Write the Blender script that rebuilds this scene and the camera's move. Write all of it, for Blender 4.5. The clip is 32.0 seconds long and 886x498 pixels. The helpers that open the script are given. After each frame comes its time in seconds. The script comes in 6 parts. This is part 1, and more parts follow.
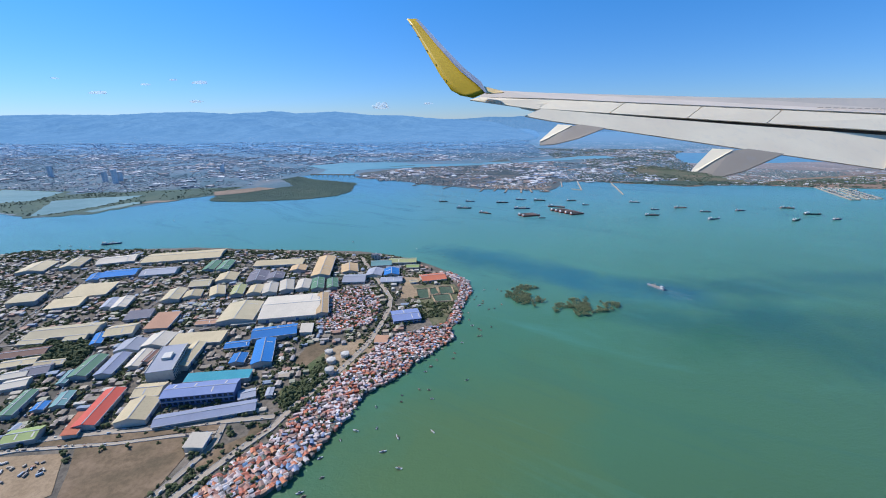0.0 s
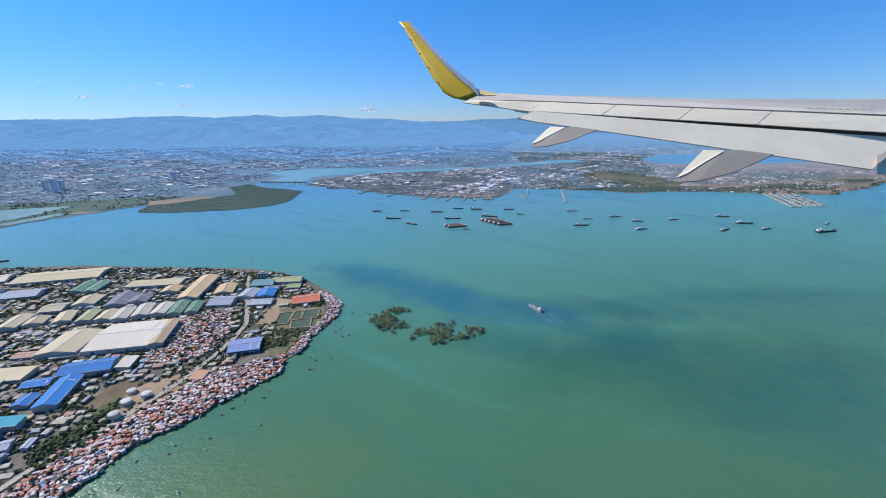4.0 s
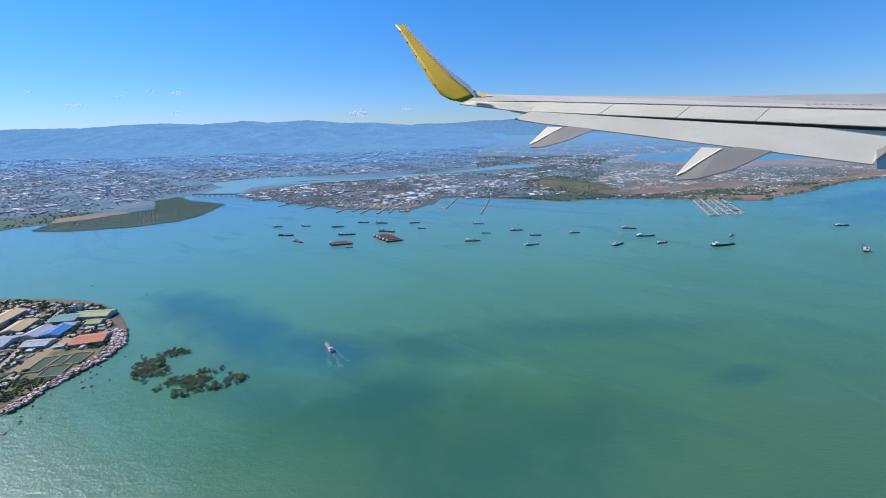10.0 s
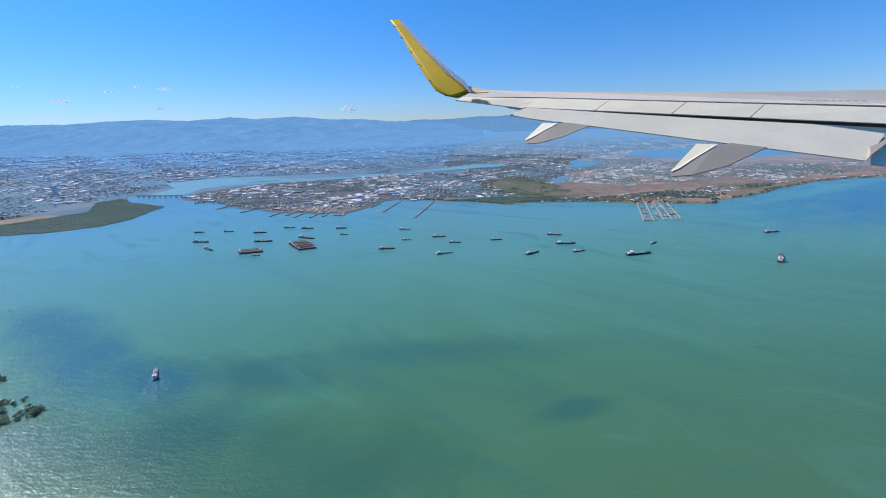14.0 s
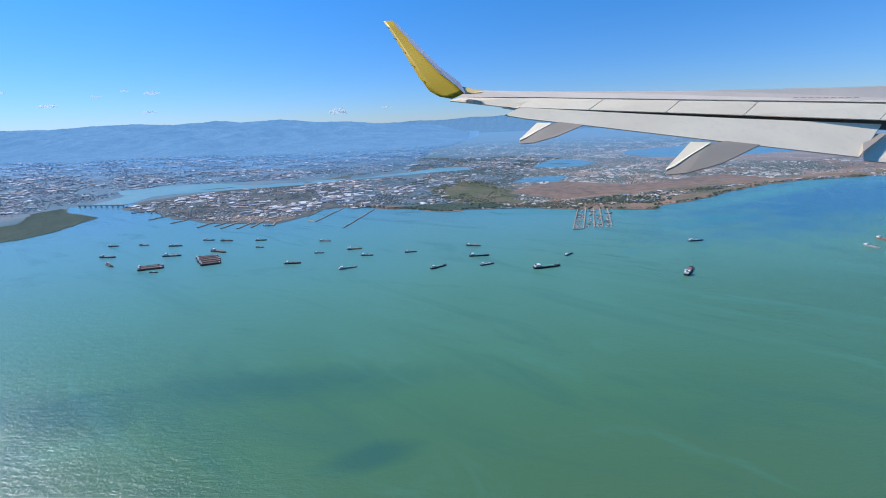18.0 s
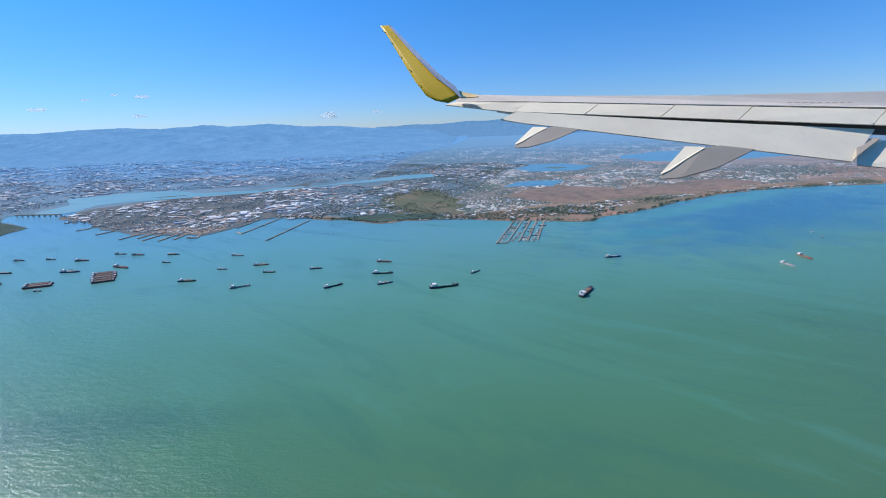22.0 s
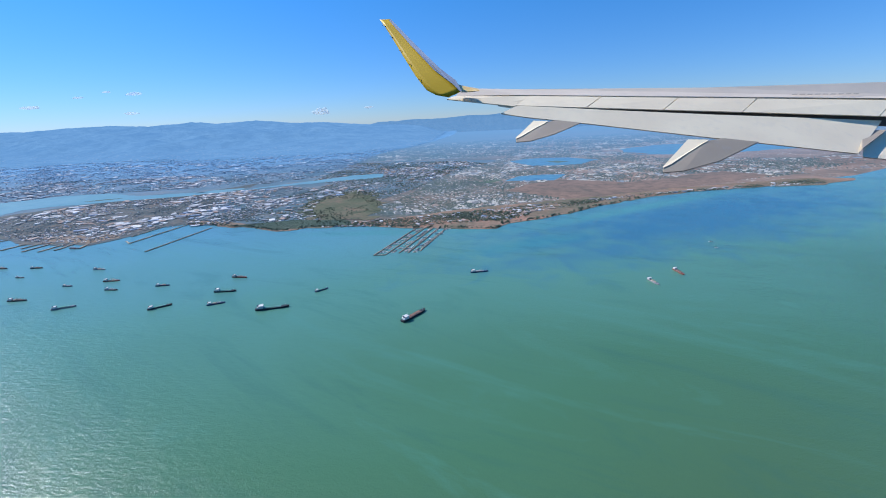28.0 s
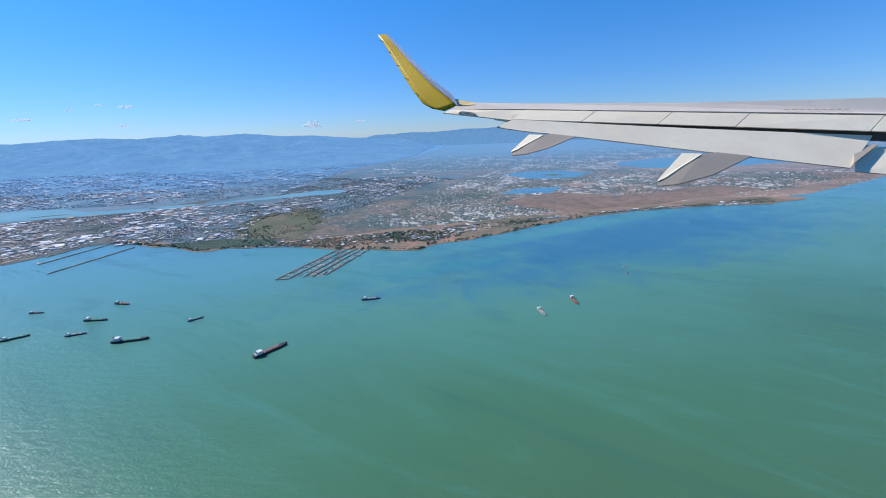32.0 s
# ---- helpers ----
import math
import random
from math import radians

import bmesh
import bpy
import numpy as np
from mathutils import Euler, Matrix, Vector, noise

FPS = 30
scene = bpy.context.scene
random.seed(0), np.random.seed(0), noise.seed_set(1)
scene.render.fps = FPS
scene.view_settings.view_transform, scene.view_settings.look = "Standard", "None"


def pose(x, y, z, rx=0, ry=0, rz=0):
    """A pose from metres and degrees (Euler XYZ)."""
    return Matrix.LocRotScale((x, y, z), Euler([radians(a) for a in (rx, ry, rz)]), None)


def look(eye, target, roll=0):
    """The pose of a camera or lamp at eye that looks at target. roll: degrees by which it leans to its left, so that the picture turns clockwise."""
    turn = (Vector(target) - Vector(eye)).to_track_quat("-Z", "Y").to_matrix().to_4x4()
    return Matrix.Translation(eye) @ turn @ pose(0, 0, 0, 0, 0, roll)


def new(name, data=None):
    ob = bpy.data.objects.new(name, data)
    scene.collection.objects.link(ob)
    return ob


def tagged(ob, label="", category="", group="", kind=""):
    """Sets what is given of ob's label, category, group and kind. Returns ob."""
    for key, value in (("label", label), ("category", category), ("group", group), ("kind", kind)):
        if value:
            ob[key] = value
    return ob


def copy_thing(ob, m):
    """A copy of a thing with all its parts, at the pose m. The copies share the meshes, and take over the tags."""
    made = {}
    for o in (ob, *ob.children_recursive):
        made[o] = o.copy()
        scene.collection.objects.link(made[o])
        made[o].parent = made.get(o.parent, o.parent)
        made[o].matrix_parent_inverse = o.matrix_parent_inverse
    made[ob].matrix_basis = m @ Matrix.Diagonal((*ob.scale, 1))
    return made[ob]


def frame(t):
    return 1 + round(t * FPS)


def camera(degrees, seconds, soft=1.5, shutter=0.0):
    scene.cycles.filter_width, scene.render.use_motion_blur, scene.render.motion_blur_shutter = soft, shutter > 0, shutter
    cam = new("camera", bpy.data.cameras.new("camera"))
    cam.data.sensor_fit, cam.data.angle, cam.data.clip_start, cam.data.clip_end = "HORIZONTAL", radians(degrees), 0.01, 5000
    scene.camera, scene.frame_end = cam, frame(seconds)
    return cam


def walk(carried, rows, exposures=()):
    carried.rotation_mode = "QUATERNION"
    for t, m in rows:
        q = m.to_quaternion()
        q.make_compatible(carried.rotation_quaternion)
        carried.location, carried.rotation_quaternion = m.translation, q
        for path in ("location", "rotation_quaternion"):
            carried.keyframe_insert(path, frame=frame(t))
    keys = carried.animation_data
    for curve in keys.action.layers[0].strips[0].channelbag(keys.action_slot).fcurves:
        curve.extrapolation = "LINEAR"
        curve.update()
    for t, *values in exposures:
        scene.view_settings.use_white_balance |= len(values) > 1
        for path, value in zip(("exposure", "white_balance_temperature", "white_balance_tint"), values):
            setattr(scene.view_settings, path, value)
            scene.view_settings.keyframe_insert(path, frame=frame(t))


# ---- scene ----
# ---------------------------------------------------------------- camera
cam = camera(92.10, 32.0, soft=1.0)


def stand(x, y, z, yaw, pitch, roll):
    """Camera pose from its place, heading, pitch and lean."""
    return pose(x, y, z, 90 + pitch, 0, yaw) @ pose(0, 0, 0, 0, 0, roll)


PATH = [
    (0.0, 0.00, 0.00, 40.00, 5.508, -16.970, -0.596),
    (0.5, 3.59, 1.20, 40.24, 5.413, -16.876, -0.706),
    (1.0, 7.19, 2.40, 40.48, 5.462, -16.957, -0.847),
    (1.5, 10.80, 3.59, 40.71, 5.547, -17.080, -0.930),
    (2.0, 14.42, 4.79, 40.95, 5.477, -17.165, -0.945),
    (2.5, 18.06, 5.99, 41.18, 5.201, -16.998, -1.063),
    (3.0, 21.70, 7.19, 41.41, 4.997, -16.874, -0.998),
    (3.5, 25.36, 8.39, 41.64, 4.877, -16.760, -0.825),
    (5.5, 40.09, 13.20, 42.53, 4.764, -16.517, -0.941),
    (6.0, 43.80, 14.41, 42.74, 4.873, -16.406, -1.079),
    (6.5, 47.53, 15.61, 42.96, 4.914, -16.376, -1.270),
    (7.0, 51.26, 16.82, 43.17, 4.950, -16.421, -1.304),
    (7.5, 55.00, 18.02, 43.38, 4.965, -16.440, -1.435),
    (8.0, 58.76, 19.23, 43.59, 5.022, -16.395, -1.504),
    (8.5, 62.53, 20.44, 43.79, 5.065, -16.364, -1.474),
    (9.0, 66.30, 21.64, 44.00, 5.114, -16.429, -1.622),
    (9.5, 70.09, 22.85, 44.20, 5.079, -16.445, -1.575),
    (10.0, 73.89, 24.06, 44.40, 5.092, -16.455, -1.818),
    (10.5, 77.70, 25.27, 44.59, 5.027, -16.448, -1.513),
    (11.0, 81.53, 26.48, 44.79, 4.947, -16.584, -1.633),
    (11.5, 85.36, 27.69, 44.98, 4.896, -16.654, -1.626),
    (12.0, 89.20, 28.90, 45.17, 4.889, -16.648, -1.776),
    (12.5, 93.06, 30.11, 45.36, 4.764, -16.680, -1.885),
    (13.0, 96.93, 31.32, 45.55, 4.817, -16.834, -1.930),
    (13.5, 100.80, 32.53, 45.73, 4.740, -16.935, -1.723),
    (14.0, 104.69, 33.75, 45.91, 4.705, -16.967, -1.771),
    (14.5, 108.59, 34.96, 46.09, 4.549, -16.987, -1.845),
    (16.5, 124.30, 39.82, 46.79, 4.610, -16.823, -2.158),
    (17.0, 128.26, 41.03, 46.96, 4.553, -16.754, -2.211),
    (17.5, 132.22, 42.25, 47.13, 4.404, -16.775, -2.358),
    (18.0, 136.20, 43.47, 47.29, 4.384, -16.899, -2.352),
    (18.5, 140.19, 44.69, 47.46, 4.467, -17.027, -2.429),
    (19.0, 144.19, 45.90, 47.62, 4.483, -16.995, -2.276),
    (19.5, 148.20, 47.12, 47.78, 4.469, -16.905, -2.370),
    (20.0, 152.22, 48.34, 47.93, 4.330, -16.649, -2.295),
    (20.5, 156.25, 49.56, 48.09, 4.250, -16.420, -2.364),
    (21.0, 160.30, 50.78, 48.24, 4.218, -16.319, -2.253),
    (21.5, 164.35, 52.01, 48.39, 4.149, -16.420, -2.241),
    (22.0, 168.42, 53.23, 48.54, 4.051, -16.430, -2.222),
    (22.5, 172.50, 54.45, 48.68, 3.947, -16.385, -2.307),
    (23.0, 176.59, 55.67, 48.82, 3.884, -16.302, -2.323),
    (23.5, 180.69, 56.90, 48.97, 3.942, -16.335, -2.182),
    (24.0, 184.80, 58.12, 49.10, 3.996, -16.289, -2.071),
    (24.5, 188.92, 59.35, 49.24, 4.123, -16.319, -2.384),
    (25.0, 193.05, 60.57, 49.38, 4.244, -16.362, -2.496),
    (25.5, 197.19, 61.80, 49.51, 4.253, -16.411, -2.408),
    (27.5, 213.88, 66.71, 50.02, 4.607, -16.987, -2.495),
    (28.0, 218.08, 67.93, 50.14, 4.609, -17.110, -2.650),
    (28.5, 222.29, 69.16, 50.26, 4.510, -17.093, -2.683),
    (29.0, 226.51, 70.39, 50.38, 4.459, -16.908, -2.757),
    (29.5, 230.74, 71.62, 50.49, 4.413, -16.745, -2.813),
    (30.0, 234.99, 72.85, 50.60, 4.481, -16.510, -2.789),
    (30.5, 239.24, 74.09, 50.72, 4.419, -16.148, -2.792),
    (31.0, 243.51, 75.32, 50.82, 4.297, -15.769, -2.734),
    (31.5, 247.79, 76.55, 50.93, 4.249, -15.609, -2.645),
    (32.0, 252.07, 77.78, 51.04, 4.225, -15.492, -2.406),
]
MODEL = 0.5  # size of the place against the figures used below
walk(cam, [(t, stand(x * MODEL, y * MODEL, z * MODEL, *turn)) for t, x, y, z, *turn in PATH], [(0.0, 0.35, 5850, 12), (32.0, 0.35, 5850, 12)])

# ---------------------------------------------------------------- light
SUN_SIDE, SUN_UP = 74.0, 42.0  # degrees to the left of +y, and above the horizon
world = bpy.data.worlds.new("sky")
scene.world = world
world.use_nodes = True
wn, wl = world.node_tree.nodes, world.node_tree.links
wn.clear()
sky = wn.new("ShaderNodeTexSky")
sky.sky_type, sky.sun_disc = "NISHITA", False
sky.sun_elevation, sky.sun_rotation = radians(SUN_UP), radians(-SUN_SIDE)
sky.altitude, sky.air_density, sky.dust_density, sky.ozone_density = 1500, 1.0, 0.0, 1.5
background = wn.new("ShaderNodeBackground")
background.inputs["Strength"].default_value = 0.084
wout = wn.new("ShaderNodeOutputWorld")
clear_blue = wn.new("ShaderNodeMix")
clear_blue.data_type, clear_blue.blend_type = "RGBA", "MULTIPLY"
clear_blue.inputs[0].default_value = 1.0
lift = wn.new("ShaderNodeSeparateXYZ")
wl.new(wn.new("ShaderNodeTexCoord").outputs["Generated"], lift.inputs[0])
air_tint = wn.new("ShaderNodeValToRGB")
air_tint.color_ramp.elements[0].color, air_tint.color_ramp.elements[1].color = (0.49, 0.65, 0.97, 1), (0.33, 0.96, 1.46, 1)
air_tint.color_ramp.elements[1].position = 0.3
wl.new(lift.outputs["Z"], air_tint.inputs[0])
wl.new(air_tint.outputs[0], clear_blue.inputs[7])
wl.new(sky.outputs[0], clear_blue.inputs[6])
wl.new(clear_blue.outputs[2], background.inputs[0])
wl.new(background.outputs[0], wout.inputs[0])

sun_data = bpy.data.lights.new("sun", "SUN")
sun_data.energy, sun_data.angle, sun_data.color = 4.6, radians(0.5), (1.0, 0.95, 0.87)
sun = new("sun", sun_data)
sun.matrix_world = look((0, 0, 300), (math.sin(radians(SUN_SIDE)) * 100, -math.cos(radians(SUN_SIDE)) * 100,
                                      300 - 100 * math.tan(radians(SUN_UP))))

# ---------------------------------------------------------------- materials


class Nodes:
    """Short hand for building one node tree."""

    def __init__(self, name):
        self.mat = bpy.data.materials.new(name)
        self.mat.use_nodes = True
        self.n, self.l = self.mat.node_tree.nodes, self.mat.node_tree.links
        self.bsdf = self.n["Principled BSDF"]
        self.out = self.n["Material Output"]

    def link(self, a, b):
        self.l.new(a, b)

    def coords(self, which="Object"):
        return self.n.new("ShaderNodeTexCoord").outputs[which]

    def place(self):
        node = self.n.new("ShaderNodeVectorMath")
        node.operation = "SCALE"
        node.inputs["Scale"].default_value = 1 / MODEL
        self.link(self.n.new("ShaderNodeNewGeometry").outputs["Position"], node.inputs[0])
        return node.outputs[0]

    def noise(self, vector, scale, detail=4.0, rough=0.55, distortion=0.0):
        node = self.n.new("ShaderNodeTexNoise")
        for key, value in (("Scale", scale), ("Detail", detail), ("Roughness", rough), ("Distortion", distortion)):
            node.inputs[key].default_value = value
        self.link(vector, node.inputs["Vector"])
        return node.outputs["Fac"]

    def ramp(self, fac, *stops):
        node = self.n.new("ShaderNodeValToRGB")
        e = node.color_ramp.elements
        while len(e) < len(stops):
            e.new(0.5)
        for element, (at, colour) in zip(e, stops):
            element.position, element.color = at, (*colour, 1)
        self.link(fac, node.inputs[0])
        return node.outputs[0]

    def mix(self, fac, a, b, blend="MIX"):
        node = self.n.new("ShaderNodeMix")
        node.data_type, node.blend_type = "RGBA", blend
        for value, socket in ((fac, node.inputs[0]), (a, node.inputs[6]), (b, node.inputs[7])):
            if isinstance(value, (int, float)):
                socket.default_value = value
            elif isinstance(value, tuple):
                socket.default_value = (*value, 1)
            else:
                self.link(value, socket)
        return node.outputs[2]

    def math(self, op, a, b=0.0, c=0.0):
        node = self.n.new("ShaderNodeMath")
        node.operation = op
        for value, socket in zip((a, b, c), node.inputs):
            if isinstance(value, (int, float)):
                socket.default_value = value
            else:
                self.link(value, socket)
        return node.outputs[0]

    def split(self, vector):
        node = self.n.new("ShaderNodeSeparateXYZ")
        self.link(vector, node.inputs[0])
        return node.outputs

    def join(self, x, y, z=0.0):
        node = self.n.new("ShaderNodeCombineXYZ")
        for value, socket in zip((x, y, z), node.inputs):
            if isinstance(value, (int, float)):
                socket.default_value = value
            else:
                self.link(value, socket)
        return node.outputs[0]

    def bump(self, height, strength, distance):
        node = self.n.new("ShaderNodeBump")
        node.inputs["Strength"].default_value, node.inputs["Distance"].default_value = strength, distance * MODEL
        self.link(height, node.inputs["Height"])
        self.link(node.outputs[0], self.bsdf.inputs["Normal"])

    def finish(self, colour, rough=0.7, metal=0.0, specular=0.5):
        if isinstance(colour, tuple):
            self.bsdf.inputs["Base Color"].default_value = (*colour, 1)
        else:
            self.link(colour, self.bsdf.inputs["Base Color"])
        if isinstance(rough, (int, float)):
            self.bsdf.inputs["Roughness"].default_value = rough
        else:
            self.link(rough, self.bsdf.inputs["Roughness"])
        self.bsdf.inputs["Metallic"].default_value = metal
        self.bsdf.inputs["Specular IOR Level"].default_value = specular
        return self.mat


def worn(name, colour, scale=1.0, stain=(0.16, 0.13, 0.1), amount=0.45, rough=0.65, metal=0.0, bump=0.15, ribs=0.0, spread=0.12):
    """Paint, sheet metal, render or concrete: mottled, stained, each thing a little different; ribs: sheet profile spacing."""
    m = Nodes(name)
    at = m.coords()
    broad, fine = m.noise(at, 0.35 * scale, 5), m.noise(at, 3.0 * scale, 6, 0.65)
    dark = tuple(c * 0.78 for c in colour)
    light = tuple(min(1.0, c * 1.12) for c in colour)
    base = m.mix(broad, dark, light)
    blot = m.ramp(fine, (0.52, (0, 0, 0)), (0.78, (1, 1, 1)))
    base = m.mix(m.math("MULTIPLY", blot, amount), base, stain)
    info = m.n.new("ShaderNodeObjectInfo")
    shade = m.math("MULTIPLY_ADD", info.outputs["Random"], 2 * spread, 1 - spread)
    base = m.mix(1.0, base, m.join(shade, shade, shade), "MULTIPLY")
    if ribs:
        wave = m.n.new("ShaderNodeTexWave")
        wave.wave_type, wave.bands_direction = "BANDS", "X"
        wave.inputs["Scale"].default_value, wave.inputs["Distortion"].default_value = 1.0 / ribs, 0.2
        m.link(at, wave.inputs["Vector"])
        m.bump(m.math("MULTIPLY_ADD", wave.outputs["Fac"], 0.7, fine), 0.35, 0.05)
    elif bump:
        m.bump(fine, bump, 0.06)
    return m.finish(base, rough, metal, 0.2)


def ground_mix(name, *colours, scale=0.05, fine=1.2, speck=None, amount=0.5):
    """Earth, grass, scrub or town ground: large patches broken by fine grain; speck: colour of scattered roofs and stones."""
    m = Nodes(name)
    at = m.place()
    n1, n2 = m.noise(at, scale, 6, 0.6, 0.4), m.noise(at, fine, 6, 0.7)
    stops = [(0.34 + 0.32 * k / max(1, len(colours) - 1), c) for k, c in enumerate(colours)]
    base = m.ramp(n1, *stops)
    wide = m.ramp(m.noise(at, scale * 0.22, 5, 0.65, 0.6), (0.46, (0, 0, 0)), (0.6, (1, 1, 1)))
    base = m.mix(m.math("MULTIPLY", wide, 0.6), base, colours[0])
    base = m.mix(m.math("MULTIPLY", m.ramp(n2, (0.42, (0, 0, 0)), (0.62, (1, 1, 1))), amount), base,
                 tuple(0.45 * c for c in colours[0]))
    if speck:
        v = m.n.new("ShaderNodeTexVoronoi")
        v.inputs["Scale"].default_value = fine * 0.55
        m.link(at, v.inputs["Vector"])
        keep = m.math("LESS_THAN", v.outputs["Distance"], 0.27)
        some = m.math("GREATER_THAN", m.noise(at, fine * 0.06, 3), 0.5)
        base = m.mix(m.math("MULTIPLY", keep, some), base, speck)
    m.bump(n2, 0.5, 0.15)
    return m.finish(base, 0.95, 0.0, 0.2)


def islands(name, *colours, rough=0.75):
    """For joined pieces: each piece takes one of the colours."""
    m = Nodes(name)
    pick = m.n.new("ShaderNodeNewGeometry").outputs["Random Per Island"]
    node = m.n.new("ShaderNodeValToRGB")
    node.color_ramp.interpolation = "CONSTANT"
    e = node.color_ramp.elements
    while len(e) < len(colours):
        e.new(0.5)
    for k, colour in enumerate(colours):
        e[k].position, e[k].color = k / len(colours), (*colour, 1)
    m.link(pick, node.inputs[0])
    grain = m.noise(m.place(), 2.5, 5, 0.7)
    return m.finish(m.mix(m.math("MULTIPLY", m.ramp(grain, (0.45, (0, 0, 0)), (0.75, (1, 1, 1))), 0.45), node.outputs[0],
                          (0.12, 0.1, 0.085)), rough)


def picked(name, *colours, rough=0.75):
    """For separate pieces: each object takes one of the colours."""
    m = Nodes(name)
    pick = m.n.new("ShaderNodeObjectInfo").outputs["Random"]
    node = m.n.new("ShaderNodeValToRGB")
    node.color_ramp.interpolation = "CONSTANT"
    e = node.color_ramp.elements
    while len(e) < len(colours):
        e.new(0.5)
    for k, colour in enumerate(colours):
        e[k].position, e[k].color = k / len(colours), (*colour, 1)
    m.link(pick, node.inputs[0])
    grain = m.noise(m.place(), 3.0, 5, 0.7)
    return m.finish(m.mix(m.math("MULTIPLY", m.ramp(grain, (0.45, (0, 0, 0)), (0.75, (1, 1, 1))), 0.5), node.outputs[0],
                          (0.13, 0.1, 0.08)), rough)


def leafy(name, dark, light, scale=1.5):
    m = Nodes(name)
    at = m.place()
    pick = m.n.new("ShaderNodeNewGeometry").outputs["Random Per Island"]
    base = m.mix(pick, dark, light)
    base = m.mix(m.noise(at, scale, 4), base, tuple(0.5 * c for c in dark))
    return m.finish(base, 0.85, 0.0, 0.15)


def plain_material():
    """The settled plain: dark groves, grey quarters and dry fields, with distance haze painted bluer towards the hills.
    """
    m = Nodes("plain_ground")
    at = m.place()
    x, y, _ = m.split(at)
    y = m.math("MULTIPLY_ADD", m.math("MINIMUM", m.math("MAXIMUM", m.math("ADD", x, 100.0), 0.0), 260.0), -0.8, y)
    base = m.ramp(m.noise(at, 0.03, 6, 0.62, 0.5), (0.34, (0.085, 0.14, 0.16)), (0.48, (0.115, 0.17, 0.2)), (0.58, (0.16, 0.195, 0.215)), (0.68, (0.2, 0.19, 0.18)))
    fine = m.noise(at, 0.3, 6, 0.7)
    base = m.mix(m.math("MULTIPLY", m.ramp(fine, (0.45, (0, 0, 0)), (0.62, (1, 1, 1))), 0.45), base, (0.07, 0.115, 0.14))
    # distance haze put into the base colour, stronger further inland
    haze_blue = m.ramp(m.noise(at, 0.02, 6, 0.65, 0.5), (0.38, (0.115, 0.26, 0.42)), (0.6, (0.145, 0.295, 0.455)))
    base = m.mix(m.ramp(m.math("MULTIPLY", y, 1 / 1000), (0.24, (0, 0, 0)), (0.44, (0.34, 0.34, 0.34)), (0.66, (1, 1, 1))), base, haze_blue)
    return m.finish(base, 0.95, 0.0, 0.1)


def sea_material():
    """Sea water: green near by, turquoise further out as painted sky reflection, with dark weed beds, pale silt and
    small waves.
    """
    m = Nodes("sea_water")
    at = m.place()
    x, y, _ = m.split(at)
    off = m.math("MULTIPLY_ADD", x, -0.31, y)  # distance out from the flight line
    wide = m.math("SUBTRACT", m.noise(at, 0.012, 4, 0.5, 0.8), 0.5)
    # green to turquoise ramp paints in the sky reflected at low angles
    depth = m.math("MULTIPLY_ADD", wide, 0.22, m.math("MULTIPLY", off, 1 / 320))
    base = m.ramp(depth, (0.04, (0.062, 0.125, 0.058)), (0.2, (0.062, 0.156, 0.08)), (0.40, (0.086, 0.218, 0.155)), (0.62, (0.1, 0.246, 0.245)),
                  (0.9, (0.1, 0.235, 0.31)))

    def bed(cx, cy, long, wide_, turn, soft=0.35):
        """A soft-edged patch of sea bed about (cx, cy)."""
        c, s = math.cos(radians(turn)), math.sin(radians(turn))
        wob = m.math("MULTIPLY", m.math("SUBTRACT", m.noise(at, 0.07, 5, 0.6, 0.6), 0.5), 1.3)
        u = m.math("ADD", m.math("MULTIPLY", m.math("SUBTRACT", x, cx), c / long), m.math("MULTIPLY", m.math("SUBTRACT", y, cy), s / long))
        v = m.math("ADD", m.math("MULTIPLY", m.math("SUBTRACT", x, cx), -s / wide_), m.math("MULTIPLY", m.math("SUBTRACT", y, cy), c / wide_))
        r = m.math("ADD", m.math("SQRT", m.math("ADD", m.math("MULTIPLY", u, u), m.math("MULTIPLY", v, v))), wob)
        return m.ramp(r, (max(0.0, 1 - soft * 2), (1, 1, 1)), (1.0, (0, 0, 0)))

    dusk = (0.016, 0.085, 0.08)
    deep, weed, green, silt = (0.024, 0.115, 0.14), (0.02, 0.085, 0.075), (0.045, 0.14, 0.06), (0.085, 0.24, 0.17)
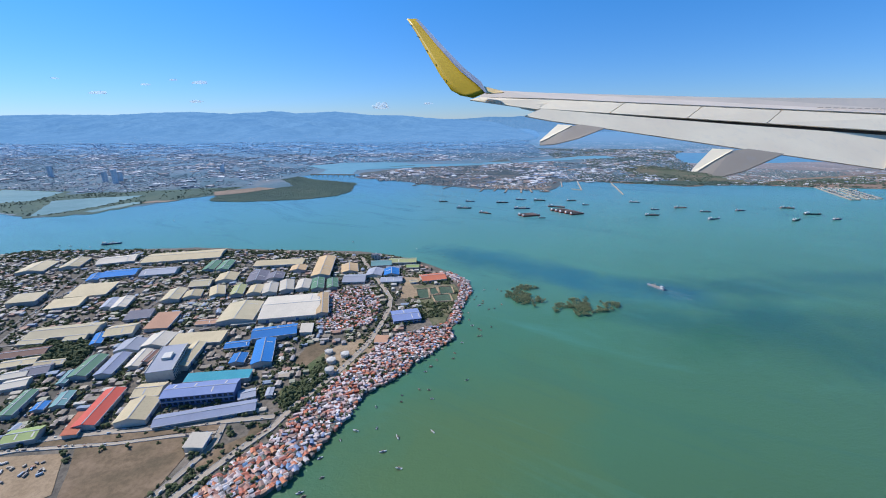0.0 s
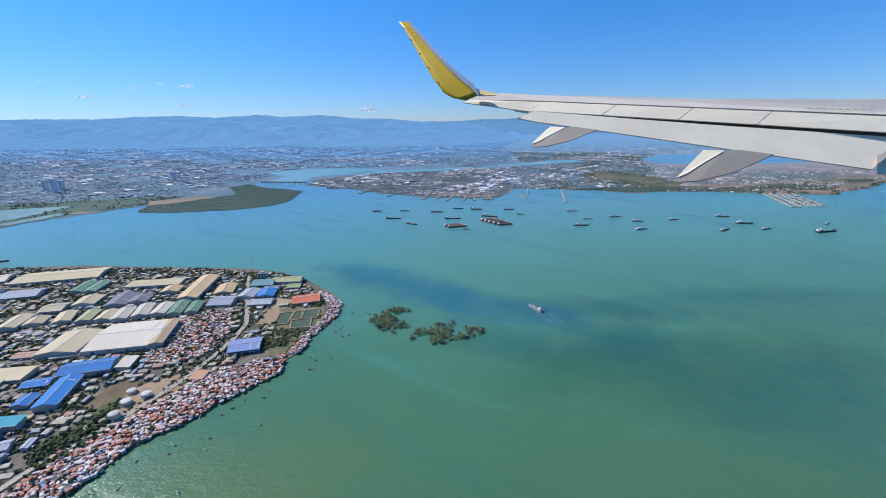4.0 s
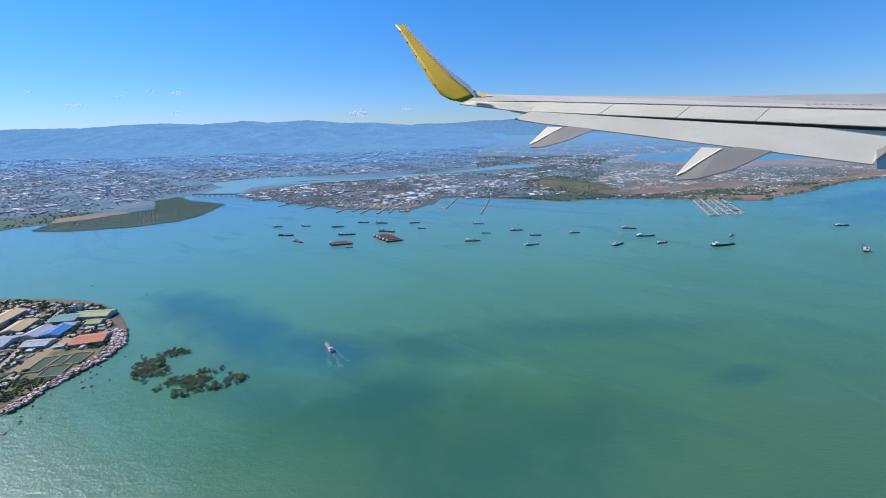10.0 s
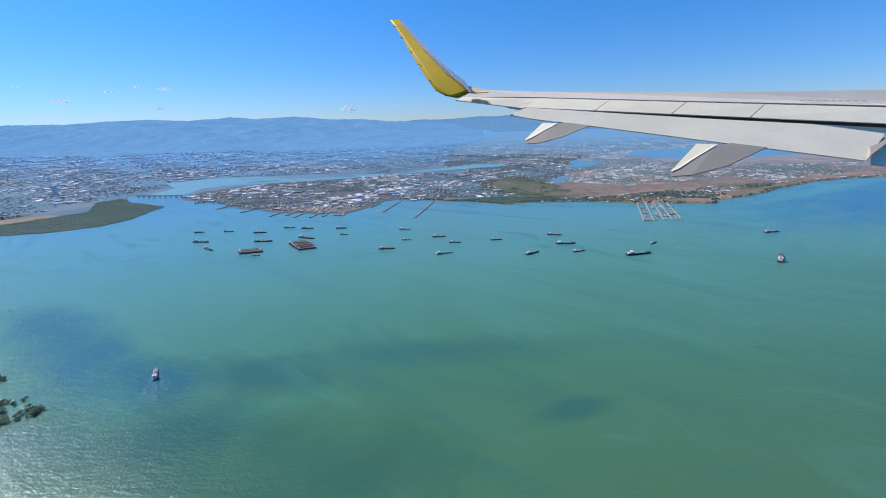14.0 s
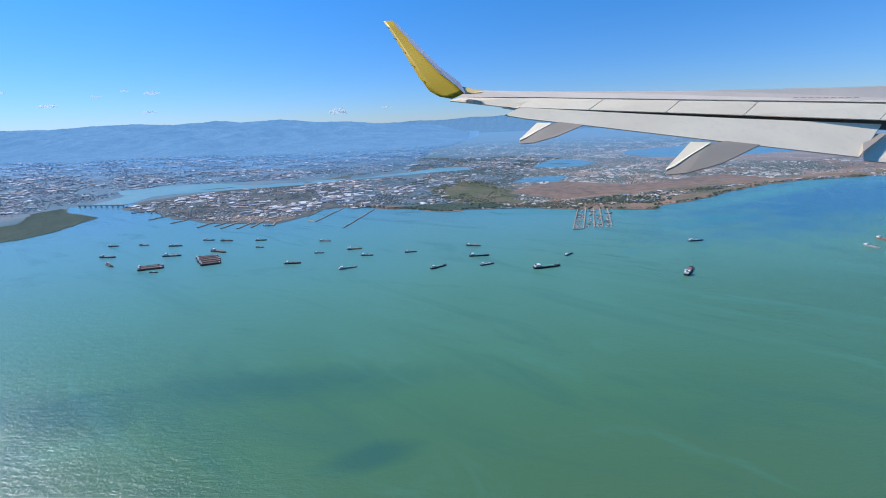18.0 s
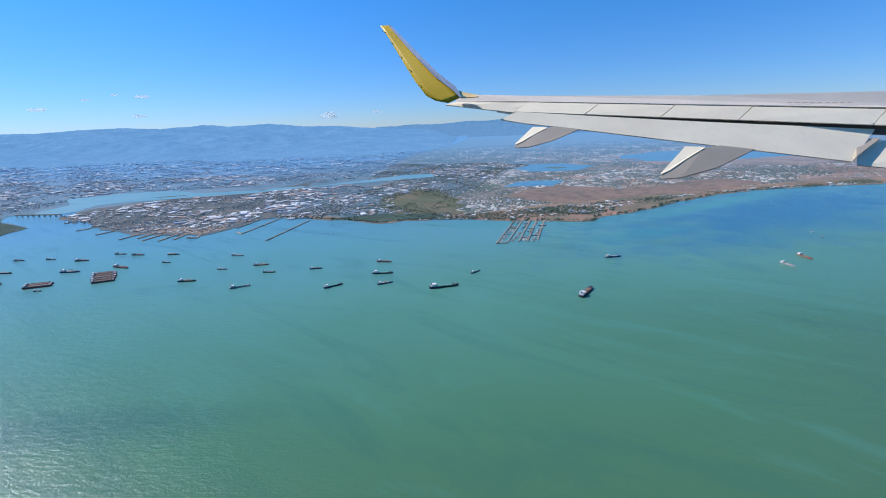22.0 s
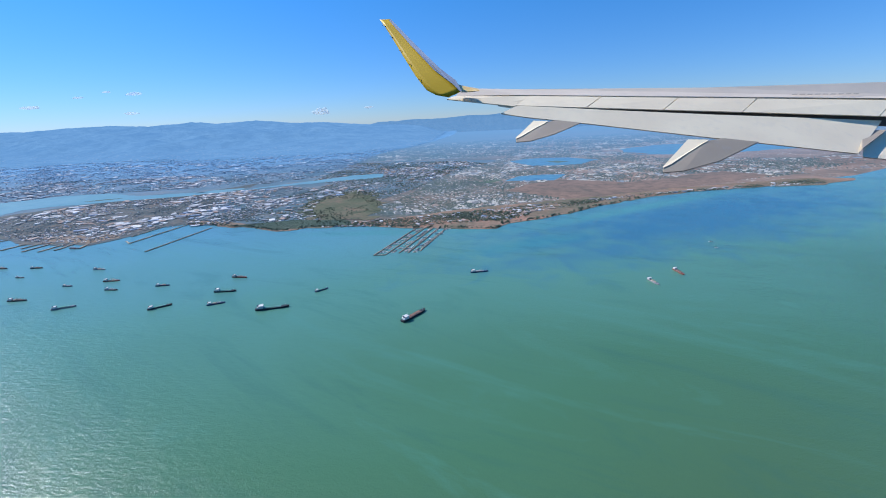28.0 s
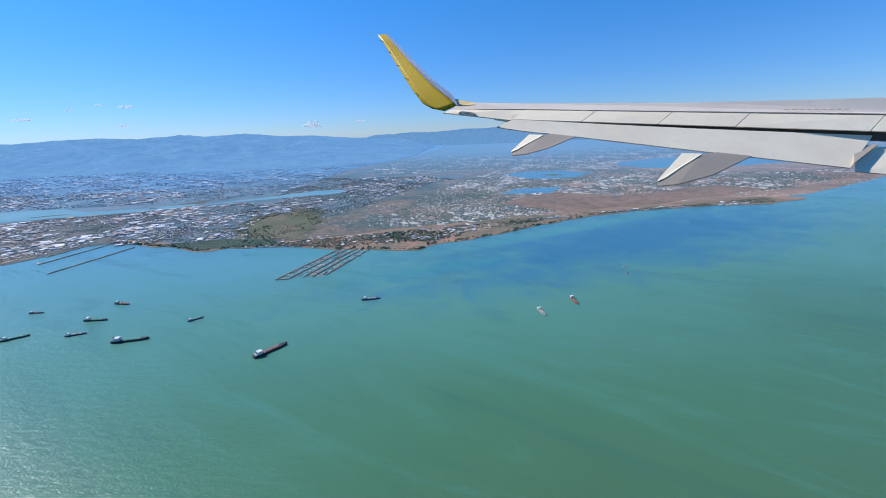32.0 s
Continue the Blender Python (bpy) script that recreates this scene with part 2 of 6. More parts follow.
    for patch_, colour, amount in ((bed(8, 117, 40, 11, -33), deep, 0.75), (bed(34, 100, 20, 12, -20), deep, 0.55), (bed(62, 103, 26, 8, -8), weed, 0.6), (bed(58, 84, 17, 13, 10), dusk, 0.75), (bed(80, 68, 24, 13, 15), dusk, 0.35), (bed(38, 84, 16, 9, -10), dusk, 0.5), (bed(46, 100, 13, 8, -25), (0.02, 0.09, 0.12), 0.7),
                                   (bed(100, 112, 40, 7, 6), weed, 0.4), (bed(44, 76, 14, 6, 40), green, 0.5), (bed(78, 76, 26, 10, 20), weed, 0.35),
                                   (bed(70, 93, 13, 4.0, 24, 0.5), silt, 0.22), (bed(120, 94, 9, 3, 20), weed, 0.5), (bed(90, 90, 18, 2.0, 12, 0.5), green, 0.45),
                                   (bed(12, 78, 22, 14, 10), green, 0.2), (bed(-4, 42, 20, 36, -30), (0.085, 0.142, 0.052), 0.8), (bed(0, 66, 16, 18, -20), (0.06, 0.15, 0.075), 0.5), (bed(66, 78, 45, 16, 10), (0.035, 0.1, 0.05), 0.55), (bed(330, 276, 150, 52, 27), (0.022, 0.12, 0.235), 0.75), (bed(240, 235, 40, 10, 25), (0.03, 0.2, 0.22), 0.4), (bed(306, 297, 95, 9, 31), (0.085, 0.27, 0.23), 0.6), (bed(180, 258, 60, 7, 0), (0.07, 0.24, 0.2), 0.45)):
        base = m.mix(m.math("MULTIPLY", patch_, amount), base, colour)
    streak = m.noise(m.join(m.math("MULTIPLY", x, 0.35), m.math("MULTIPLY_ADD", x, 0.5, y)), 0.05, 6, 0.65, 1.4)
    base = m.mix(m.math("MULTIPLY", m.ramp(streak, (0.54, (0, 0, 0)), (0.76, (1, 1, 1))), 0.4), base, (0.085, 0.235, 0.185))
    base = m.mix(m.math("MULTIPLY", m.ramp(streak, (0.26, (1, 1, 1)), (0.46, (0, 0, 0))), 0.38), base, (0.028, 0.105, 0.085))
    ripple = m.noise(at, 2.6, 7, 0.68)
    swell = m.noise(m.join(m.math("MULTIPLY_ADD", y, 0.25, x), m.math("MULTIPLY", y, 1.5)), 0.45, 3)
    chop = m.noise(m.join(m.math("MULTIPLY_ADD", y, -0.2, m.math("MULTIPLY", x, 0.55)), m.math("MULTIPLY", y, 1.7)), 0.95, 3, 0.5, 0.6)
    breeze = m.math("MULTIPLY", m.ramp(m.noise(at, 0.03, 4, 0.6, 0.6), (0.4, (0.3, 0.3, 0.3)), (0.6, (1, 1, 1))), m.ramp(m.math("MULTIPLY", x, 1 / 300), (0.1, (0.2, 0.2, 0.2)), (0.3, (0.9, 0.9, 0.9)), (0.5, (0.8, 0.8, 0.8)), (0.66, (0.3, 0.3, 0.3))))
    m.bump(m.math("MULTIPLY_ADD", m.math("MULTIPLY", chop, breeze), 1.25, m.math("MULTIPLY_ADD", swell, 1.0, m.math("MULTIPLY", ripple, 0.8))), 0.4, 0.27)
    return m.finish(base, 0.25, 0.0, 0.3)


SEA = sea_material()
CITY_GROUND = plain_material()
DRY_GROUND = ground_mix("dry_ground", (0.13, 0.13, 0.09), (0.25, 0.175, 0.125), (0.35, 0.21, 0.15), scale=0.06, fine=0.5, amount=0.4)
ESTATE_GROUND = ground_mix("estate_ground", (0.105, 0.095, 0.075), (0.175, 0.145, 0.11), (0.25, 0.205, 0.155), scale=0.16, fine=1.4)
FIELD = ground_mix("dry_field", (0.125, 0.095, 0.055), (0.21, 0.145, 0.085), (0.27, 0.185, 0.115), scale=0.18, fine=1.5, amount=0.35)
SAND = ground_mix("sandy_lot", (0.29, 0.205, 0.12), (0.4, 0.29, 0.18), (0.34, 0.25, 0.15), scale=0.2, fine=2.0, amount=0.35)
LOT = ground_mix("tan_lot", (0.19, 0.15, 0.115), (0.25, 0.185, 0.13), (0.31, 0.235, 0.17), scale=0.08, fine=0.8, amount=0.3)
GRASS = ground_mix("rough_grass", (0.07, 0.10, 0.04), (0.13, 0.14, 0.06), (0.2, 0.17, 0.09), scale=0.2, fine=2.0)
YARD_GROUND = ground_mix("shipyard_ground", (0.075, 0.1, 0.105), (0.11, 0.125, 0.125), (0.2, 0.165, 0.135), scale=0.09, fine=0.9)
GRASS_DRY = ground_mix("dry_pasture", (0.085, 0.105, 0.06), (0.125, 0.125, 0.08), (0.2, 0.145, 0.1), scale=0.06, fine=0.5, amount=0.35)
SWAMP = ground_mix("mangrove_ground", (0.065, 0.105, 0.085), (0.08, 0.125, 0.09), (0.11, 0.14, 0.1), scale=0.06, fine=1.2)
POND = ground_mix("pond_water", (0.12, 0.22, 0.24), (0.16, 0.27, 0.29), (0.2, 0.3, 0.3), scale=0.03, fine=0.3, amount=0.15)
GREEN_POND = ground_mix("green_pond", (0.06, 0.095, 0.06), (0.08, 0.12, 0.075), (0.12, 0.13, 0.09), scale=0.3, fine=2.0, amount=0.3)
SCRUB = ground_mix("olive_scrub", (0.11, 0.115, 0.055), (0.17, 0.16, 0.085), (0.26, 0.2, 0.125), scale=0.35, fine=2.2)
INLET = ground_mix("inlet_water", (0.10, 0.25, 0.32), (0.13, 0.28, 0.36), (0.15, 0.3, 0.36), scale=0.02, fine=0.2, amount=0.1)
ROAD = worn("road_concrete", (0.36, 0.29, 0.21), 0.8, amount=0.5)
ASPHALT = worn("asphalt", (0.17, 0.15, 0.125), 1.0, stain=(0.3, 0.25, 0.19), amount=0.35)
LEAVES = leafy("tree_leaves", (0.075, 0.095, 0.04), (0.17, 0.175, 0.075))
# leaf green shifted to blue-grey: distance haze put into the colour
FAR_LEAVES = leafy("hazed_far_leaves", (0.13, 0.2, 0.24), (0.17, 0.25, 0.28), 0.2)
SHORE_LEAVES = leafy("shore_leaves", (0.115, 0.165, 0.135), (0.15, 0.2, 0.155), 0.2)
FAR_MANGROVE = leafy("far_mangrove", (0.11, 0.15, 0.11), (0.16, 0.2, 0.135), 0.2)
MANGROVE = leafy("mangrove_leaves", (0.22, 0.26, 0.13), (0.42, 0.43, 0.23))
BARK = worn("bark", (0.12, 0.09, 0.06), 4)
WALL = worn("shed_wall", (0.46, 0.44, 0.4), 0.8, amount=0.5)
WALL_WHITE = worn("rendered_wall", (0.6, 0.56, 0.48), 0.6, amount=0.35)
# tower walls and windows paled to blue-grey, haze painted into both
HAZY_WALL = worn("hazed_tower_wall", (0.58, 0.62, 0.66), 0.6, stain=(0.42, 0.46, 0.5), amount=0.3)
HAZY_GLASS = worn("hazed_tower_window", (0.42, 0.46, 0.5), 2, rough=0.3, amount=0.1, bump=0)
WALL_BLUE = worn("blue_wall", (0.13, 0.18, 0.34), 0.6, amount=0.35)
GLASS_DARK = worn("window_glass", (0.05, 0.065, 0.08), 2, rough=0.12, amount=0.1, bump=0)
STEEL = worn("grey_steel", (0.35, 0.36, 0.37), 2, rough=0.5)
TANK_WHITE = worn("tank_paint", (0.56, 0.52, 0.45), 1, stain=(0.3, 0.18, 0.1), amount=0.4)
ROOF = {name: worn("roof_" + name, colour, 0.9, stain=stain, amount=amount, rough=0.75, ribs=0.35)
        for name, colour, stain, amount in (
            ("violet", (0.19, 0.235, 0.39), (0.26, 0.26, 0.4), 0.4), ("teal", (0.06, 0.30, 0.36), (0.2, 0.35, 0.36), 0.3),
            ("lavender", (0.26, 0.28, 0.36), (0.38, 0.35, 0.38), 0.4), ("cream", (0.52, 0.42, 0.25), (0.33, 0.24, 0.14), 0.55),
            ("white", (0.56, 0.49, 0.38), (0.36, 0.28, 0.19), 0.5), ("red", (0.50, 0.09, 0.06), (0.35, 0.12, 0.08), 0.35),
            ("coral", (0.55, 0.17, 0.09), (0.4, 0.15, 0.1), 0.35), ("lime", (0.28, 0.33, 0.12), (0.3, 0.28, 0.14), 0.4),
            ("green", (0.13, 0.24, 0.15), (0.2, 0.22, 0.15), 0.4), ("seagreen", (0.15, 0.28, 0.27), (0.22, 0.26, 0.22), 0.4),
            ("blue", (0.035, 0.18, 0.46), (0.12, 0.2, 0.36), 0.35), ("paleblue", (0.34, 0.345, 0.38), (0.38, 0.36, 0.34), 0.4),
            ("brown", (0.20, 0.11, 0.08), (0.3, 0.18, 0.12), 0.45), ("beige", (0.48, 0.40, 0.25), (0.4, 0.3, 0.18), 0.4),
            ("tan", (0.52, 0.36, 0.19), (0.42, 0.28, 0.15), 0.35), ("olive", (0.36, 0.36, 0.17), (0.35, 0.3, 0.18), 0.4),
            ("slate", (0.16, 0.15, 0.17), (0.28, 0.24, 0.22), 0.45), ("terracotta", (0.45, 0.25, 0.15), (0.35, 0.22, 0.15), 0.45))}
HUT_ROOFS = ((0.46, 0.13, 0.06), (0.53, 0.17, 0.07), (0.54, 0.48, 0.45), (0.36, 0.17, 0.12), (0.6, 0.55, 0.5), (0.28, 0.1, 0.065), (0.46, 0.3, 0.25), (0.2, 0.18, 0.17), (0.5, 0.28, 0.2),
             (0.55, 0.44, 0.4), (0.13, 0.1, 0.085), (0.3, 0.18, 0.13), (0.54, 0.4, 0.37), (0.18, 0.23, 0.34), (0.24, 0.19, 0.16), (0.52, 0.43, 0.38), (0.1, 0.11, 0.08), (0.4, 0.13, 0.08), (0.64, 0.58, 0.55), (0.57, 0.45, 0.41), (0.48, 0.33, 0.3))
HUT_ROOF, HUT_ROOF_FAR = picked("hut_roof", (0.52, 0.17, 0.07), (0.46, 0.12, 0.05), (0.56, 0.3, 0.18), *HUT_ROOFS[:14], (0.5, 0.22, 0.1), (0.15, 0.27, 0.42), *HUT_ROOFS[15:19]), islands("hut_roofs", *HUT_ROOFS)
HUT_WALL = picked("hut_wall", (0.3, 0.22, 0.16), (0.38, 0.32, 0.26), (0.2, 0.15, 0.11), (0.26, 0.25, 0.23))
# three roof palettes, each bluer: haze painted in by distance
TOWN_FAR = islands("hazed_far_town_roofs", (0.24, 0.28, 0.33), (0.6, 0.62, 0.64), (0.15, 0.19, 0.23), (0.32, 0.35, 0.39), (0.7, 0.69, 0.68), (0.2, 0.22, 0.26), (0.36, 0.31, 0.29), (0.22, 0.28, 0.36), (0.4, 0.42, 0.45), (0.12, 0.16, 0.2))
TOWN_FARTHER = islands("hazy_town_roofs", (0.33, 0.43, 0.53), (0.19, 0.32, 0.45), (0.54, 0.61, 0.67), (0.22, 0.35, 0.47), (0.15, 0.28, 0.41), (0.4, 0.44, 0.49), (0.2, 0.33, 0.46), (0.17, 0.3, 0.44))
TOWN_FOOT = islands("hazed_foothill_roofs", (0.21, 0.36, 0.52), (0.32, 0.45, 0.58), (0.16, 0.3, 0.45), (0.26, 0.38, 0.53))
# leaves for the farther quarters, with more haze in the colour
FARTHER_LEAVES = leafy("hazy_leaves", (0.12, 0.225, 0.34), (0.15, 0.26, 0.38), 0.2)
ESTATE_SMALL = islands("workshop_roofs", (0.44, 0.37, 0.27), (0.28, 0.22, 0.17), (0.5, 0.45, 0.37), (0.2, 0.16, 0.14), (0.36, 0.2, 0.13), (0.4, 0.32, 0.22),
                       (0.3, 0.27, 0.25), (0.24, 0.28, 0.34), (0.33, 0.31, 0.2), (0.25, 0.2, 0.14), (0.42, 0.36, 0.3))
TOWN = islands("town_roofs", (0.6, 0.6, 0.6), (0.29, 0.29, 0.3), (0.66, 0.65, 0.63), (0.19, 0.2, 0.21), (0.33, 0.24, 0.19), (0.45, 0.45, 0.46), (0.2, 0.28, 0.4), (0.4, 0.3, 0.24), (0.52, 0.52, 0.52),
               (0.23, 0.22, 0.22), (0.14, 0.15, 0.15))
YARD = islands("yard_clutter", (0.4, 0.34, 0.26), (0.25, 0.21, 0.18), (0.12, 0.11, 0.1), (0.55, 0.52, 0.46), (0.4, 0.2, 0.12), (0.3, 0.36, 0.42))
HULL = {k: worn("hull_" + k, c, 1.5, stain=(0.22, 0.12, 0.08), amount=0.4, spread=0.05) for k, c in (
    ("black", (0.035, 0.04, 0.045)), ("red", (0.21, 0.085, 0.065)), ("navy", (0.03, 0.06, 0.12)), ("green", (0.05, 0.2, 0.17)), ("grey", (0.25, 0.26, 0.28)))}
DECK = {k: worn("deck_" + k, c, 2.0, amount=0.4) for k, c in (
    ("rust", (0.24, 0.13, 0.09)), ("green", (0.10, 0.27, 0.22)), ("grey", (0.3, 0.3, 0.3)), ("tan", (0.4, 0.32, 0.25)))}
SHIP_WHITE = worn("ship_white", (0.62, 0.61, 0.58), 2, amount=0.25)
WING_WHITE = worn("wing_paint", (0.96, 0.775, 0.54), 0.02, stain=(0.62, 0.56, 0.46), amount=0.3, rough=0.4, bump=0, spread=0.02)
WING_SKIN = worn("wing_skin", (0.74, 0.625, 0.49), 0.02, stain=(0.55, 0.5, 0.44), amount=0.3, rough=0.45, bump=0, spread=0.02)
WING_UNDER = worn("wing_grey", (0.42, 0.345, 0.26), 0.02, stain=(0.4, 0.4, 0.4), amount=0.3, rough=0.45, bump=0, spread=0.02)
WING_EDGE = worn("winglet_edge", (0.32, 0.36, 0.45), 0.02, rough=0.4, bump=0)
WING_DARK = worn("wing_gap", (0.10, 0.088, 0.08), 0.02, rough=0.6, bump=0)
WING_YELLOW = worn("winglet_yellow", (0.60, 0.385, 0.02), 0.02, stain=(0.55, 0.35, 0.02), amount=0.15, rough=0.4, bump=0, spread=0.02)
WING_CREAM = worn("root_cream", (0.95, 0.62, 0.2), 0.02, rough=0.4, bump=0, amount=0.1)
cloud_tree = Nodes("cloud_white")
vapour = cloud_tree.n.new("ShaderNodeBsdfTranslucent")
vapour.inputs[0].default_value = (1.0, 0.99, 0.97, 1)
lit_side = cloud_tree.n.new("ShaderNodeBsdfDiffuse")
lit_side.inputs[0].default_value = (1.0, 0.99, 0.97, 1)
puff = cloud_tree.n.new("ShaderNodeMixShader")
cloud_tree.link(vapour.outputs[0], puff.inputs[1])
cloud_tree.link(lit_side.outputs[0], puff.inputs[2])
thin = cloud_tree.n.new("ShaderNodeMixShader")
cloud_tree.link(cloud_tree.ramp(cloud_tree.noise(cloud_tree.coords(), 0.03, 2, 0.5), (0.3, (0.12, 0.12, 0.12)), (0.7, (0.42, 0.42, 0.42))), thin.inputs[0])
cloud_tree.link(cloud_tree.n.new("ShaderNodeBsdfTransparent").outputs[0], thin.inputs[1])
cloud_tree.link(puff.outputs[0], thin.inputs[2])
cloud_tree.link(thin.outputs[0], cloud_tree.out.inputs[0])
CLOUD = cloud_tree.mat
foam_tree = Nodes("wake_foam")
foam = foam_tree.n.new("ShaderNodeMixShader")
foam_tree.bsdf.inputs["Base Color"].default_value = (0.75, 0.8, 0.8, 1)
foam_tree.link(foam_tree.ramp(foam_tree.noise(foam_tree.coords(), 2.2, 5, 0.7), (0.46, (0, 0, 0)), (0.72, (0.2, 0.2, 0.2))), foam.inputs[0])
foam_tree.link(foam_tree.n.new("ShaderNodeBsdfTransparent").outputs[0], foam.inputs[1])
foam_tree.link(foam_tree.bsdf.outputs[0], foam.inputs[2])
foam_tree.link(foam.outputs[0], foam_tree.out.inputs[0])
FOAM = foam_tree.mat

# ---------------------------------------------------------------- building helpers
rng = np.random.default_rng(7)


def part(name, bm, material, parent=None, label=""):
    """Links a bmesh as one mesh object, under its thing if one is given."""
    mesh = bpy.data.meshes.new(name)
    bm.to_mesh(mesh)
    bm.free()
    mesh.materials.append(material)
    ob = new(name, mesh)
    ob.parent = parent
    return tagged(ob, label)


def thing(name, m, label, category, group="", kind=""):
    ob = new(name)
    ob.matrix_basis = m
    return tagged(ob, label, category, group, kind)


def box(bm, x0, x1, y0, y1, z0, z1, m=None):
    vs = [bm.verts.new((x, y, z)) for z in (z0, z1) for x, y in ((x0, y0), (x1, y0), (x1, y1), (x0, y1))]
    for q in ((3, 2, 1, 0), (4, 5, 6, 7), (0, 1, 5, 4), (1, 2, 6, 5), (2, 3, 7, 6), (3, 0, 4, 7)):
        bm.faces.new([vs[k] for k in q])
    if m:
        bmesh.ops.transform(bm, matrix=m, verts=vs)
    return vs


def boxes(*sizes):
    bm = bmesh.new()
    for size in sizes:
        box(bm, *size)
    return bm


def soft_box(x0, x1, y0, y1, z0, z1, r):
    bm = boxes((x0, x1, y0, y1, z0, z1))
    bmesh.ops.bevel(bm, geom=bm.edges[:], offset=r, segments=1, affect="EDGES")
    return bm


def prism(points, z0, z1):
    """A closed slab with that outline in plan."""
    bm = bmesh.new()
    low, high = [[bm.verts.new((x, y, z)) for x, y in points] for z in (z0, z1)]
    bm.faces.new(high)
    bm.faces.new(low[::-1])
    for k in range(len(points)):
        j = (k + 1) % len(points)
        bm.faces.new((low[k], low[j], high[j], high[k]))
    bmesh.ops.recalc_face_normals(bm, faces=bm.faces[:])
    bmesh.ops.triangulate(bm, faces=[f for f in bm.faces if len(f.verts) > 4])
    return bm


def rod(bm, a, b, r, sides=8, r2=None):
    a, b = Vector(a), Vector(b)
    turn = (b - a).to_track_quat("Z", "Y").to_matrix()
    rings = []
    for p, q in ((a, r), (b, r if r2 is None else r2)):
        rings.append([bm.verts.new(p + turn @ Vector((q * math.cos(2 * math.pi * k / sides), q * math.sin(2 * math.pi * k / sides), 0)))
                      for k in range(sides)])
    for k in range(sides):
        j = (k + 1) % sides
        bm.faces.new((rings[0][k], rings[0][j], rings[1][j], rings[1][k]))
    bm.faces.new(rings[0][::-1])
    bm.faces.new(rings[1])


def ragged(points, step=4.0, size=1.0, seed=0):
    """An outline with its long edges broken up like a natural shore."""
    r, out = random.Random(seed), []
    for k, (x, y) in enumerate(points):
        u, v = points[(k + 1) % len(points)]
        n = max(1, min(14, int(math.hypot(u - x, v - y) / step)))
        for i in range(n):
            s = i / n
            wob = size if i else 0.3 * size
            out.append((x + (u - x) * s + r.uniform(-wob, wob), y + (v - y) * s + r.uniform(-wob, wob)))
    return out


def inside(points, x, y):
    """Which of the places (x, y) lie in the outline."""
    hit = np.zeros(len(x), bool)
    for (x0, y0), (x1, y1) in zip(points, points[1:] + points[:1]):
        cross = (y0 > y) != (y1 > y)
        with np.errstate(divide="ignore", invalid="ignore"):
            hit ^= cross & (x < (x1 - x0) * (y - y0) / (y1 - y0 + 1e-12) + x0)
    return hit


def scatter(points, count, gap=0.0, holes=()):
    """Random places inside an outline and outside the holes."""
    p = np.array(points)
    x, y = rng.uniform(p[:, 0].min(), p[:, 0].max(), count), rng.uniform(p[:, 1].min(), p[:, 1].max(), count)
    keep = inside(points, x, y)
    for hole in holes:
        keep &= ~inside(hole, x, y)
    x, y = x[keep], y[keep]
    if gap:
        seen, take = set(), []
        for k, cell in enumerate(zip((x // gap).astype(int), (y // gap).astype(int))):
            if cell not in seen:
                seen.add(cell)
                take.append(k)
        x, y = x[take], y[take]
    return x, y


def joined(name, verts, faces, material, label, category):
    mesh = bpy.data.meshes.new(name)
    mesh.from_pydata(verts.tolist(), [], faces.tolist())
    mesh.materials.append(material)
    return tagged(new(name, mesh), label, category, kind="stuff")


def many_blocks(name, x, y, length, width, height, turn, material, label, category, z=0.12, pitch=0.25):
    """Small houses joined into one mesh: walls with a low pitched roof."""
    n = len(x)
    c, s = np.cos(turn), np.sin(turn)
    shape = np.array([(-1, -1, 0), (1, -1, 0), (1, 1, 0), (-1, 1, 0), (-1, -1, 1), (1, -1, 1), (1, 1, 1), (-1, 1, 1), (-1, 0, 2), (1, 0, 2)], float)
    u, v, w = shape.T
    px, py = u[None] * length[:, None] / 2, v[None] * width[:, None] / 2
    pz = np.where(w == 2, height[:, None] + pitch * width[:, None] / 2, np.minimum(w, 1)[None] * height[:, None])
    verts = np.stack([x[:, None] + px * c[:, None] - py * s[:, None], y[:, None] + px * s[:, None] + py * c[:, None], pz + (z if np.isscalar(z) else z[:, None])], -1).reshape(-1, 3)
    faces = [(10 * k + np.array(q)).tolist() for k in range(n) for q in ((0, 1, 5, 4), (2, 3, 7, 6), (4, 5, 9, 8), (6, 7, 8, 9), (1, 2, 6, 9, 5), (3, 0, 4, 8, 7))]
    mesh = bpy.data.meshes.new(name)
    mesh.from_pydata(verts.tolist(), [], faces)
    mesh.materials.append(material)
    return tagged(new(name, mesh), label, category, kind="stuff")


